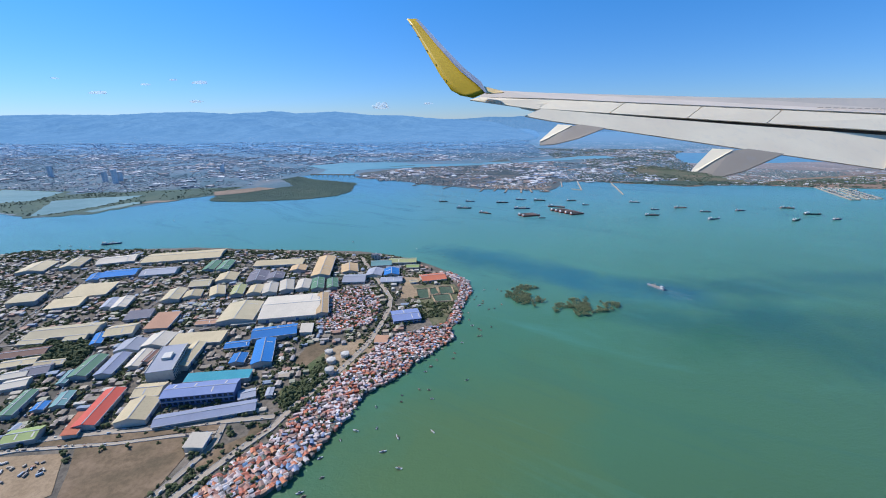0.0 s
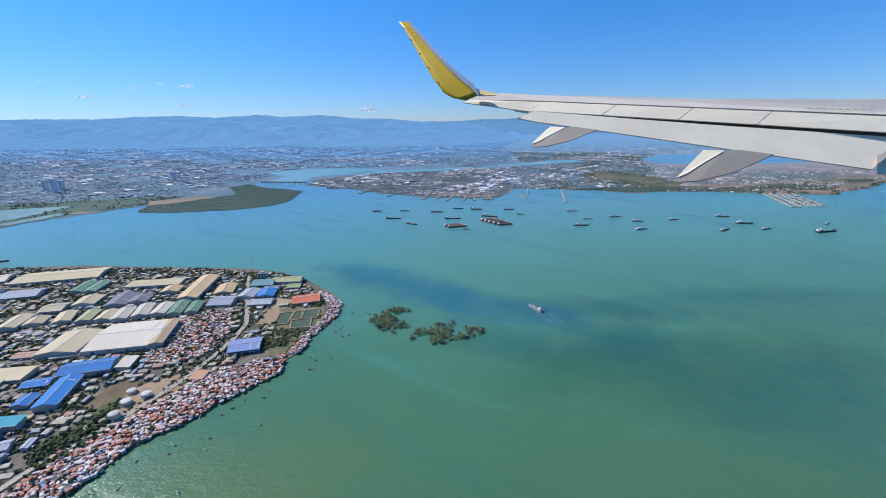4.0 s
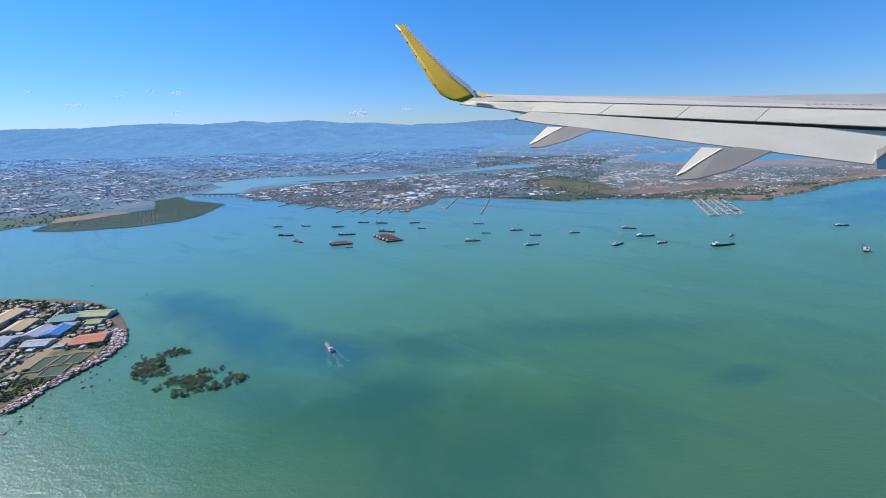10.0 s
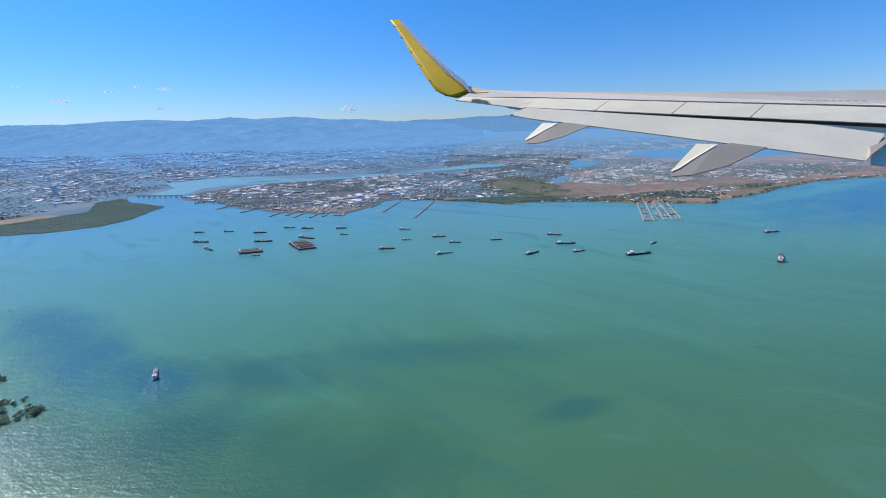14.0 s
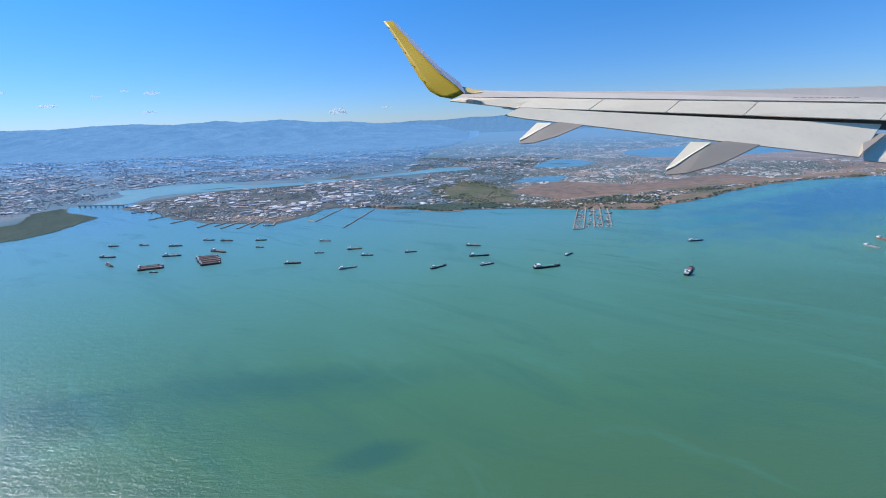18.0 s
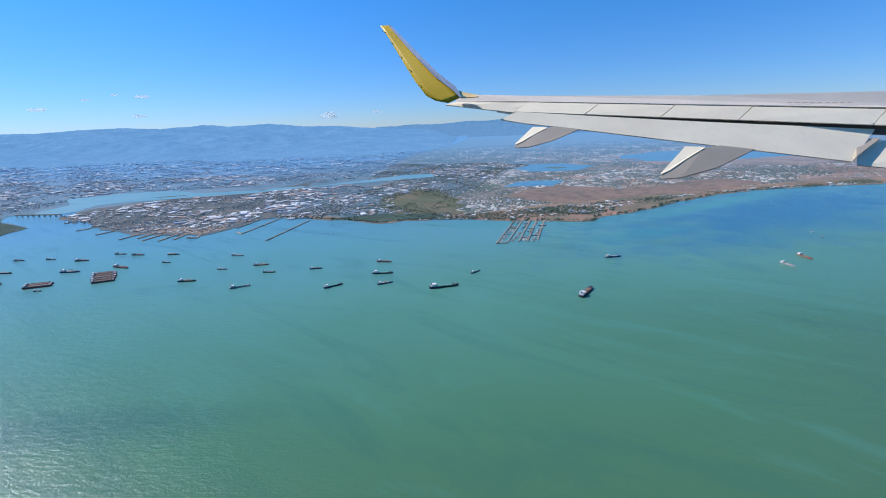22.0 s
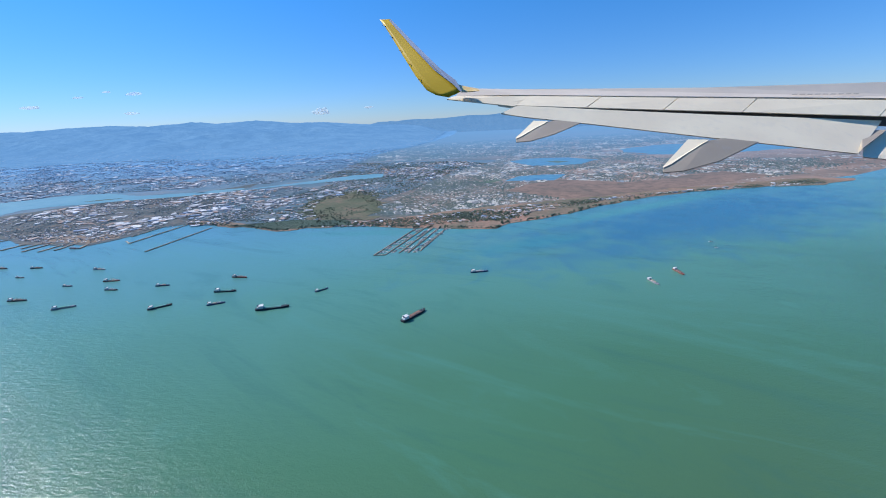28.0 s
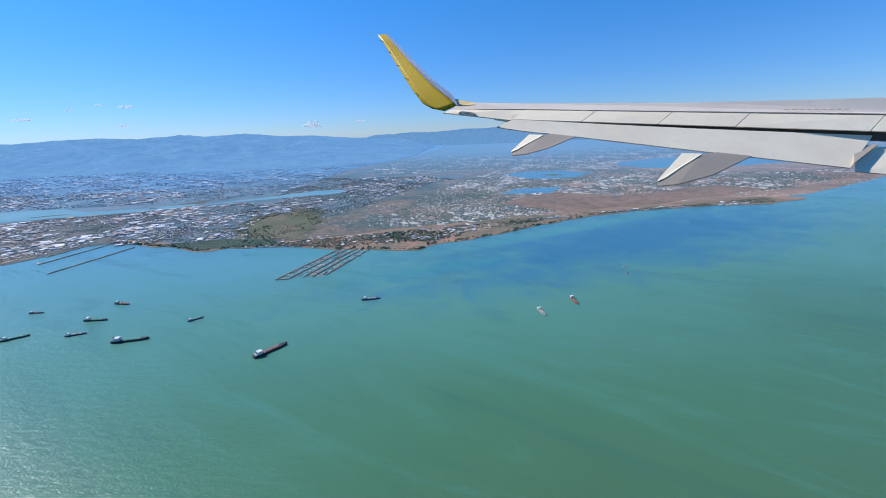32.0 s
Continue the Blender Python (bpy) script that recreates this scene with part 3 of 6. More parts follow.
def many_trees(name, x, y, size, material, label, z=0.12, flat=0.85):
    """Tree crowns joined into one mesh: each a heap of four uneven clumps."""
    t = (1 + 5 ** 0.5) / 2
    ico = np.array([(-1, t, 0), (1, t, 0), (-1, -t, 0), (1, -t, 0), (0, -1, t), (0, 1, t), (0, -1, -t), (0, 1, -t), (t, 0, -1), (t, 0, 1), (-t, 0, -1), (-t, 0, 1)])
    ico /= np.linalg.norm(ico[0])
    tri = np.array([(0, 11, 5), (0, 5, 1), (0, 1, 7), (0, 7, 10), (0, 10, 11), (1, 5, 9), (5, 11, 4), (11, 10, 2), (10, 7, 6), (7, 1, 8),
                    (3, 9, 4), (3, 4, 2), (3, 2, 6), (3, 6, 8), (3, 8, 9), (4, 9, 5), (2, 4, 11), (6, 2, 10), (8, 6, 7), (9, 8, 1)])
    k = 4
    x, y, size, z = np.repeat(x, k), np.repeat(y, k), np.repeat(size, k), z if np.isscalar(z) else np.repeat(z, k)
    n = len(x)
    off = rng.normal(0, 0.42, (n, 3)) * size[:, None]
    r = size * rng.uniform(0.3, 0.6, n)
    shape = ico[None] * (1 + rng.uniform(-0.35, 0.35, (n, 12, 1)))
    verts = shape * r[:, None, None] * np.array((1, 1, flat))
    verts += np.stack([x + off[:, 0], y + off[:, 1], z + size * 0.55 + 0.5 * off[:, 2]], -1)[:, None]
    faces = tri[None] + 12 * np.arange(n)[:, None, None]
    return joined(name, verts.reshape(-1, 3), faces.reshape(-1, 3), material, label, "trees")


# ---------------------------------------------------------------- sea, land, distance
SHORE_EDGE = [(-3600, -260), (1500, -260), (1500, 1050), (700, 535), (560, 432), (478, 380), (440, 366), (340, 343), (300, 326), (220, 300), (180, 284), (150, 276), (120, 277),
              (70, 288), (28, 320), (26, 425), (-58, 425), (-58, 500), (-150, 636), (-600, 640), (-600, 1660), (-3600, 1660)]
tagged(part("water", prism(SHORE_EDGE, -3, 0), SEA), "green to turquoise sea, shallow and calm", "sea", kind="structure")


# the level plain behind the coast; past its edge the country is the far distance
PLAIN = [(-3550, 60), (-900, 60), (-300, 150), (-243, 178), (-218, 172), (-198, 166), (-178, 173), (-178, 185), (-166, 201), (-162, 216), (-150, 224), (-142, 210), (-123, 208), (-98, 214), (-80, 226),
         (-77, 240), (-83, 276), (-119, 292), (-139, 312), (-100, 322), (-62, 296), (0, 262), (36, 262), (60, 296), (96, 284), (130, 283), (148, 326), (172, 380), (190, 460), (208, 500), (232, 540),
         (246, 575), (160, 598), (72, 604), (72, 740), (86, 820), (106, 900), (126, 1020), (146, 1220), (160, 1400), (160, 1720), (-3550, 1720)]
EYE_MID = Vector((197.0, 62.0, 49.5))
SIDE, AHEAD = Vector((math.cos(radians(4.6)), math.sin(radians(4.6)), 0)), Vector((-math.sin(radians(4.6)), math.cos(radians(4.6)), 0))


def remote(v):
    """The far country: places of the plan carried out to the distance, each along its bearing."""
    v = np.asarray(v, float) - np.array(EYE_MID)
    d = v @ np.array(AHEAD)
    return np.array(EYE_MID) + v * ((9000 + 780 * (1 - 200 / d)) / d)[..., None]


def with_plan(mesh, plan):
    """Keeps each vertex's place in the plan, for the material."""
    mesh.attributes.new("plan", "FLOAT_VECTOR", "POINT").data.foreach_set("vector", np.asarray(plan, np.float32).ravel())


def far_country_material(name, *colours, pieces=False, specks=False):
    """Far country that glows as a backdrop, distance haze mixed into its colour. pieces: each joined piece takes one of
    the colours.
    """
    m = Nodes(name)
    node = m.n.new("ShaderNodeAttribute")
    node.attribute_name = "plan"
    at = node.outputs["Vector"]
    x, y, _ = m.split(at)
    if pieces:
        pick = m.n.new("ShaderNodeValToRGB")
        pick.color_ramp.interpolation = "CONSTANT"
        e = pick.color_ramp.elements
        while len(e) < len(colours):
            e.new(0.5)
        for k, colour in enumerate(colours):
            e[k].position, e[k].color = k / len(colours), (*colour, 1)
        m.link(m.n.new("ShaderNodeNewGeometry").outputs["Random Per Island"], pick.inputs[0])
        base = pick.outputs[0]
    else:
        base = m.ramp(m.noise(at, 0.022, 6, 0.62, 0.5), *[(0.34 + 0.3 * k / max(1, len(colours) - 1), c) for k, c in enumerate(colours)])
        fine = m.noise(at, 0.16, 6, 0.7)
        base = m.mix(m.math("MULTIPLY", m.ramp(fine, (0.44, (0, 0, 0)), (0.62, (1, 1, 1))), 0.55), base, tuple(0.55 * c for c in colours[0]))
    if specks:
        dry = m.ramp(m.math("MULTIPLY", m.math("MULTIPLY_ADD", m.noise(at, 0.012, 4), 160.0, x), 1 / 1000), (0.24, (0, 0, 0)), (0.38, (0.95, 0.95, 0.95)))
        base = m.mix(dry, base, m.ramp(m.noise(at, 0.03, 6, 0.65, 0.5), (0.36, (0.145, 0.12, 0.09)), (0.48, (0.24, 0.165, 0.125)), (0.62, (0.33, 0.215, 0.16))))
        for scale, tone, reach in ((0.35, (0.36, 0.37, 0.39), 0.26), (0.2, (0.5, 0.48, 0.46), 0.2)):
            v = m.n.new("ShaderNodeTexVoronoi")
            v.inputs["Scale"].default_value = scale
            m.link(at, v.inputs["Vector"])
            some = m.ramp(m.noise(at, 0.03, 4, 0.6), (0.42, (0, 0, 0)), (0.56, (1, 1, 1)))
            base = m.mix(m.math("MULTIPLY", m.math("MULTIPLY", m.math("LESS_THAN", v.outputs["Distance"], reach), some), 0.8), base, tone)
    # painted haze: the glow colour turns blue with distance in the plan
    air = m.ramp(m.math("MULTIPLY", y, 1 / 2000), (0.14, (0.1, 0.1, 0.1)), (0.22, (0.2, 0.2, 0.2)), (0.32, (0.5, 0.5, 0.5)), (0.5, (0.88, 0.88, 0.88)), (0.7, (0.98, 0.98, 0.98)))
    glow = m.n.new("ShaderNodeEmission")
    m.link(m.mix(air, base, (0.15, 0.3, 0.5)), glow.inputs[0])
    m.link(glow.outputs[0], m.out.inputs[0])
    return m.mat


def hill_material():
    """Wooded slopes far off; blue haze and a glow are put into the colour."""
    m = Nodes("hazy_hill")
    at = m.place()
    z = m.split(at)[2]
    # pale and dark noise tones stand in for light and shade on ridges
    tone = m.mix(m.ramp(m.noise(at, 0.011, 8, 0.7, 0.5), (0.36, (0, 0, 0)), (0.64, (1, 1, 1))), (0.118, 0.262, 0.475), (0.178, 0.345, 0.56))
    # paler haze painted in towards the foot of the slopes
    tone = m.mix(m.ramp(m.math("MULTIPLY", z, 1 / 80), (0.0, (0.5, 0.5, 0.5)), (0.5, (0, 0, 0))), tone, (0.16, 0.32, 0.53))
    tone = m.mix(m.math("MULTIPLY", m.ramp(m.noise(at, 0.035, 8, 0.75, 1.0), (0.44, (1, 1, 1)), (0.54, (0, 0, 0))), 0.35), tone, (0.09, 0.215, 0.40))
    houses = m.n.new("ShaderNodeTexVoronoi")
    houses.inputs["Scale"].default_value = 0.11
    m.link(at, houses.inputs["Vector"])
    low = m.ramp(m.math("MULTIPLY_ADD", m.noise(at, 0.015, 4), 0.3, m.math("MULTIPLY", z, 1 / 40)), (0.14, (1, 1, 1)), (0.42, (0, 0, 0)))
    tone = m.mix(m.math("MULTIPLY", m.math("MULTIPLY", m.math("LESS_THAN", houses.outputs["Distance"], 0.24), low), 0.55), tone, (0.36, 0.45, 0.56))
    # most of the hill colour is given off, not lit by the sun
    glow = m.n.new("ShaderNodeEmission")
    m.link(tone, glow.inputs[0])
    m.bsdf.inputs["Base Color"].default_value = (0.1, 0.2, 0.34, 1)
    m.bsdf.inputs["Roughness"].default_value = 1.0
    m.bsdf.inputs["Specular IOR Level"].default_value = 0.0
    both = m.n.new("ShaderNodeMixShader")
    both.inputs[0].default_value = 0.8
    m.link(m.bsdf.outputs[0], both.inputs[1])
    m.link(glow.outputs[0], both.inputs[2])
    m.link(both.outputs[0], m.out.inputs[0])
    return m.mat


HILL = hill_material()
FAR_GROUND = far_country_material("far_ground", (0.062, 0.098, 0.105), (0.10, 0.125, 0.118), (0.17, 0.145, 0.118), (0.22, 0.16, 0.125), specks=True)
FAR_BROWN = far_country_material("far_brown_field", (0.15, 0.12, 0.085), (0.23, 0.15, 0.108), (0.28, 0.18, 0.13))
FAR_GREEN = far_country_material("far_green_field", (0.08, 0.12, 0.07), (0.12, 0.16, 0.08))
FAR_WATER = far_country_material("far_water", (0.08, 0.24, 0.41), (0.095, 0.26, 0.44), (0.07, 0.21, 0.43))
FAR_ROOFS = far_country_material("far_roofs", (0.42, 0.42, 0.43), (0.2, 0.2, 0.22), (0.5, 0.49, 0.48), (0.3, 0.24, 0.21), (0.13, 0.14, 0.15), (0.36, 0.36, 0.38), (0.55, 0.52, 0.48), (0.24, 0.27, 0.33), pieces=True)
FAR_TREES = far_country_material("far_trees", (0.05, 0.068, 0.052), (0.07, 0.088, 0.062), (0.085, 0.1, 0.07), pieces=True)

# far country: a sheet to the foot of the distant hills
bearings, depths = np.linspace(-0.55, 2.0, 180), 185 * (1500 / 185) ** np.linspace(0, 1, 90)
BB, DD = np.meshgrid(bearings, depths)
spots = np.array(EYE_MID) * (1, 1, 0) + DD[..., None] * (np.array(AHEAD) + BB[..., None] * np.array(SIDE))
spots = spots.reshape(-1, 3)
cells = np.arange(BB.size).reshape(BB.shape)
quads = np.stack([cells[:-1, :-1], cells[:-1, 1:], cells[1:, 1:], cells[1:, :-1]], -1).reshape(-1, 4)
sheet = bpy.data.meshes.new("ground")
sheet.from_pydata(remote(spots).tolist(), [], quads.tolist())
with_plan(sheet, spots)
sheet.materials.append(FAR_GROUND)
tagged(new("ground", sheet), "far brown and grey settled country, haze painted into its glow", "ground", kind="structure")


def far_patch(name, mat, label, category, outline, lift=0.3, rough=2.5, seed=1):
    """A field or a water of the far country, by its outline in the plan."""
    plan = np.array([(px, py, lift) for px, py in ragged(outline, 14.0, rough, seed)])
    bm = bmesh.new()
    bm.faces.new([bm.verts.new(q) for q in remote(plan)])
    mesh = bpy.data.meshes.new(name)
    bm.to_mesh(mesh)
    bm.free()
    with_plan(mesh, plan)
    mesh.materials.append(mat)
    tagged(new(name, mesh), label, category, kind="structure")


LAGOON = [(235, 540), (244, 515), (256, 491), (278, 487), (302, 490), (315, 512), (328, 527), (303, 560), (276, 566), (255, 560)]
LAGOON_ISLE = [(272, 520), (284, 528), (296, 516), (283, 507)]
POND_EAST = [(221, 396), (234, 421), (254, 426), (274, 423), (258, 392)]
BAY = [(386, 640), (377, 596), (383, 566), (404, 552), (440, 548), (490, 552), (580, 574), (780, 640), (1400, 840), (3000, 1150), (3000, 1500), (1200, 900), (800, 760), (640, 716), (508, 692), (446, 686)]
BROWN_EAST = [(218, 352), (238, 380), (263, 398), (305, 372), (330, 378), (360, 400), (390, 410), (410, 380), (326, 340), (299, 318), (273, 290), (250, 318)]
far_patch("ground", FAR_BROWN, "far bare brown hillside", "field", BROWN_EAST, 0.2, 3, 2)
far_patch("ground", FAR_BROWN, "far brown dry slope beside the bay", "field", [(330, 430), (372, 470), (395, 500), (460, 470), (520, 480), (600, 470), (500, 420), (420, 405)], 0.2, 4, 4)
far_patch("ground", FAR_GREEN, "far green meadow", "field", [(196, 396), (214, 412), (220, 402), (208, 388)], 0.25, 1, 5)
far_patch("water", FAR_WATER, "blue far lagoon", "lagoon", LAGOON, 0.3, 2.5, 3)
far_patch("ground", FAR_GREEN, "dark wooded islet in the lagoon", "islet", LAGOON_ISLE, 0.6, 1, 6)
far_patch("water", FAR_WATER, "pale far pond among sheds", "lagoon", POND_EAST, 0.3, 1, 4)
far_patch("water", FAR_WATER, "far blue bay", "bay", BAY, 0.3, 3, 7)
far_patch("ground", FAR_BROWN, "pale beach at the head of the bay", "beach", [(376, 588), (386, 586), (394, 566), (388, 564), (380, 574)], 0.5, .6, 8)


def crest(px):
    """Height of the distant ridge."""
    h = np.interp(px, [-4700, -3000, -1910, -1700, -1427, -1270, -1100, -950, -860, -780, -745, -690, -665, -600, -545, -420, -300, -150, -20, 60, 120],
                  [76, 78, 69, 72, 67, 73, 75, 66, 69, 74.5, 72, 64.5, 66, 67.5, 69.5, 56.5, 53, 40, 34, 22, 0])
    return h + 2.2 * noise.fractal((px * 0.02, 1.0, 0.0), 0.8, 2.0, 5)


hills = bmesh.new()
grid = []
for j in range(72):
    row = []
    for i in range(420):
        hx, hy = (-4700 + i * 25.0 if i < 120 else -1700 + (i - 120) * 6.1), 640 + j * 14.4
        foot = 760 + 60 * noise.noise((hx * 0.004, 5.0, 0.0)) - 0.05 * min(0, max(hx, -2500) + 200)
        s = (hy - foot) / (1600 - foot)
        up = max(0.0, min(1.0, s))
        fold = noise.ridged_multi_fractal((hx * 0.0042, hy * 0.0052, 2.0), 0.9, 2.0, 6, 1.0, 2.0) - 0.9
        h = float(crest(hx)) * up ** 1.55 + 15 * fold * math.sin(math.pi * min(1, up)) ** 0.8 * max(0, min(1, (40 - hx) / 300))
        if hy > 1600:
            h *= max(0, 1 - (hy - 1600) / 70)
        row.append(hills.verts.new((hx, hy, (0.1 if s > -.05 else -1.0) + max(h, 0.0))))
    grid.append(row)
for a, b in zip(grid, grid[1:]):
    for k in range(419):
        if a[k].co.x < np.interp(a[k].co.y, [740, 820, 900, 1020, 1220, 1400], [66, 80, 100, 120, 140, 154]):
            hills.faces.new((a[k], a[k + 1], b[k + 1], b[k])).smooth = True
loose = [v for v in hills.verts if not v.link_faces]
bmesh.ops.delete(hills, geom=loose, context="VERTS")
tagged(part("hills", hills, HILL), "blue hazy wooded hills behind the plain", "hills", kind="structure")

far_wall = bmesh.new()
columns = []
for k in range(300):
    b = -0.5 + k * 0.01
    u = b * 9800
    rise = np.interp(b, [-0.3, -0.15, -0.07, 0, 0.09, 0.3, 0.6, 0.9, 1.2], [-110, -70, -25, -10, 25, 40, 20, -60, -110]) + 30 * noise.fractal((b * 14, 3.1, 0.0), 0.8, 2.0, 6)
    foot = EYE_MID + AHEAD * 9800 + SIDE * u
    columns.append([far_wall.verts.new((foot.x, foot.y, EYE_MID.z + z)) for z in (-420, -260, -120, float(rise))])
for a, b in zip(columns, columns[1:]):
    for k in range(3):
        far_wall.faces.new((a[k], b[k], b[k + 1], a[k + 1]))
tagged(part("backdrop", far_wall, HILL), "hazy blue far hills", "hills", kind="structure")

ISLAND = [(-190, 95), (-157, 109), (-147, 120), (-125, 121), (-112, 124), (-94, 127), (-74, 126), (-57, 126), (-38, 126), (-28, 123), (-19, 118),
          (-10, 110), (-4, 102), (-3, 96), (-5, 85), (-5, 79), (-7, 75), (-9, 70), (-11, 64), (-14, 59), (-17, 55), (-18, 51), (-20, 46), (-21, 43),
          (-23, 41), (-23, 38), (-25, 35), (-26, 32), (-30, 15), (-40, -60), (-160, -60)]
EAST = [(-92, 303), (-86, 297), (-63, 290), (-45, 276), (-27, 264), (1, 251), (5, 254), (23, 252), (37, 247), (43, 258), (47, 271), (48, 283), (61, 287), (86, 279),
        (108, 272), (120, 265), (133, 271), (161, 272), (189, 265), (228, 260), (234, 270), (251, 277), (267, 287), (282, 300), (321, 326), (361, 340),
        (398, 347), (430, 346), (462, 360), (468, 368), (440, 374), (398, 365), (340, 350), (300, 334), (220, 308), (180, 290), (150, 281), (96, 283), (60, 296), (30, 320), (24, 450), (-10, 395), (-60, 372), (-95, 330)]
for name, outline, mat, label, seed in (("ground", ISLAND, ESTATE_GROUND, "industrial estate ground, grey-brown earth and concrete", 1),
                                        ("ground", PLAIN, CITY_GROUND, "wide settled coastal plain, grey-green, with painted blue haze inland", 2),
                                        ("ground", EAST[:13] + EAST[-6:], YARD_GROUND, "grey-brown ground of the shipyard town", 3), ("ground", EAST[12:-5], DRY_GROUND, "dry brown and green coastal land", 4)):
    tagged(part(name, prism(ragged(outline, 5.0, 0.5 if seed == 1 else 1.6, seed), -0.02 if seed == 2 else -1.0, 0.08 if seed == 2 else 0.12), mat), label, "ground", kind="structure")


def patch(name, outline, mat, label, z=0.16, category="ground", rough=0.5, seed=1):
    return tagged(part(name, prism(ragged(outline, 4.0, rough, seed), 0.0, z), mat), label, category, kind="structure")


PONDS = [[(-201, 168), (-229, 205), (-217, 212), (-192, 224), (-189, 193), (-197, 173)], [(-186, 180), (-181, 203), (-174, 203), (-180, 178)],
         [(-262, 190), (-300, 240), (-250, 232), (-240, 205)]]
INLETS = [[(-127, 318), (-100, 316), (-104, 346), (-89, 358), (-60, 366), (-10, 380), (30, 405), (-13, 402), (-51, 394), (-95, 412), (-130, 408), (-160, 380), (-130, 350)],
          [(-10, 398), (24, 408), (26, 420), (0, 412)]]
CREEK = [(26, 408), (43, 425), (74, 451), (103, 480), (131, 484), (134, 456), (93, 440), (60, 425)]
SWAMPS = [[(-142, 208), (-123, 207), (-98, 213), (-80, 226), (-77, 240), (-83, 274), (-117, 290), (-137, 306), (-142, 290), (-120, 262), (-138, 232), (-148, 224)],
          [(90, 280), (108, 274), (120, 267), (133, 273), (158, 274), (150, 286), (120, 290)]]
FIELD_EAST = [(108, 338), (118, 372), (127, 388), (150, 366), (160, 330), (163, 284), (140, 284), (118, 306)]
BARE = [[(-150, 224), (-138, 233), (-126, 250), (-140, 254), (-158, 236)], [(-176, 201), (-164, 204), (-160, 210), (-172, 208)]]
BROWN = [[(200, 268), (228, 266), (236, 276), (262, 295), (295, 322), (220, 304), (185, 288)], [(300, 322), (360, 345), (420, 352), (440, 368), (395, 360)]]
patch("ground", [(-330, 152), (-243, 179), (-218, 173), (-198, 167), (-179, 174), (-168, 203), (-151, 226), (-150, 258), (-232, 228), (-330, 205)], SWAMP, "dark green flats and banks round the fish ponds", 0.13, "ground", 2.0, 6)
for k, outline in enumerate(PONDS):
    mx, my = sum(p[0] for p in outline) / len(outline), sum(p[1] for p in outline) / len(outline)
    patch("ground", [(mx + (a - mx) * 1.22, my + (b - my) * 1.15) for a, b in outline], SWAMP, "green bank round a fish pond", 0.14, "bank", 1.0, k)
    patch("water", outline, POND, "pale shallow fish pond between earth banks", 0.15, "pond", 0.6, k)
for k, outline in enumerate(INLETS):
    patch("water", outline, INLET, "blue sheltered inlet", 0.15, "bay", 1.5, k)
for k, outline in enumerate(SWAMPS):
    patch("ground", outline, SWAMP, "dark green mangrove flat", 0.17, "mangrove", 1.2, k)
patch("ground", [(-89, 302), (-63, 291.5), (-45, 277.5), (-27, 265.5), (1, 252.5), (36, 248.5), (45, 272), (47, 285), (58, 290), (50, 320), (22, 395), (-60, 368)], YARD_GROUND,
      "grey-brown shipyard and town ground", 0.16, "ground", 1.2, 5)
patch("ground", [(4, 257), (18, 254.5), (34, 251.5), (41, 261), (36, 271), (20, 266), (8, 268)], LOT, "tan earth of the shipyard slipways", 0.175, "ground", 1.0, 9)
for k, outline in enumerate(BARE):
    patch("ground", outline, LOT, "bare tan reclaimed earth", 0.19, "ground", 1.0, k)
for outline in ([(-32, 770), (-22, 800), (-14, 815), (-8, 790), (-18, 768)], [(8, 764), (14, 790), (20, 780), (15, 760)], [(-190, 800), (-176, 830), (-160, 826), (-172, 802)]):
    patch("ground", outline, LOT, "bare tan quarry scar below the hills", 0.2, "quarry", 1.5, 3)
for k, outline in enumerate(BROWN):
    patch("ground", outline, DRY_GROUND, "brown scorched hillside", 0.16, "ground", 2.0, k)
patch("water", CREEK, INLET, "blue creek and fish ponds winding inland through the town", 0.15, "creek", 1.5, 3)
patch("ground", FIELD_EAST, GRASS_DRY, "olive and brown open pasture", 0.165, "field", 5.0, 4)
patch("ground", [(-83, 374), (-74, 381), (-60, 386), (-62, 382), (-74, 376)], SWAMP, "low mangrove islet in the inlet", 0.2, "islet", 0.6, 5)
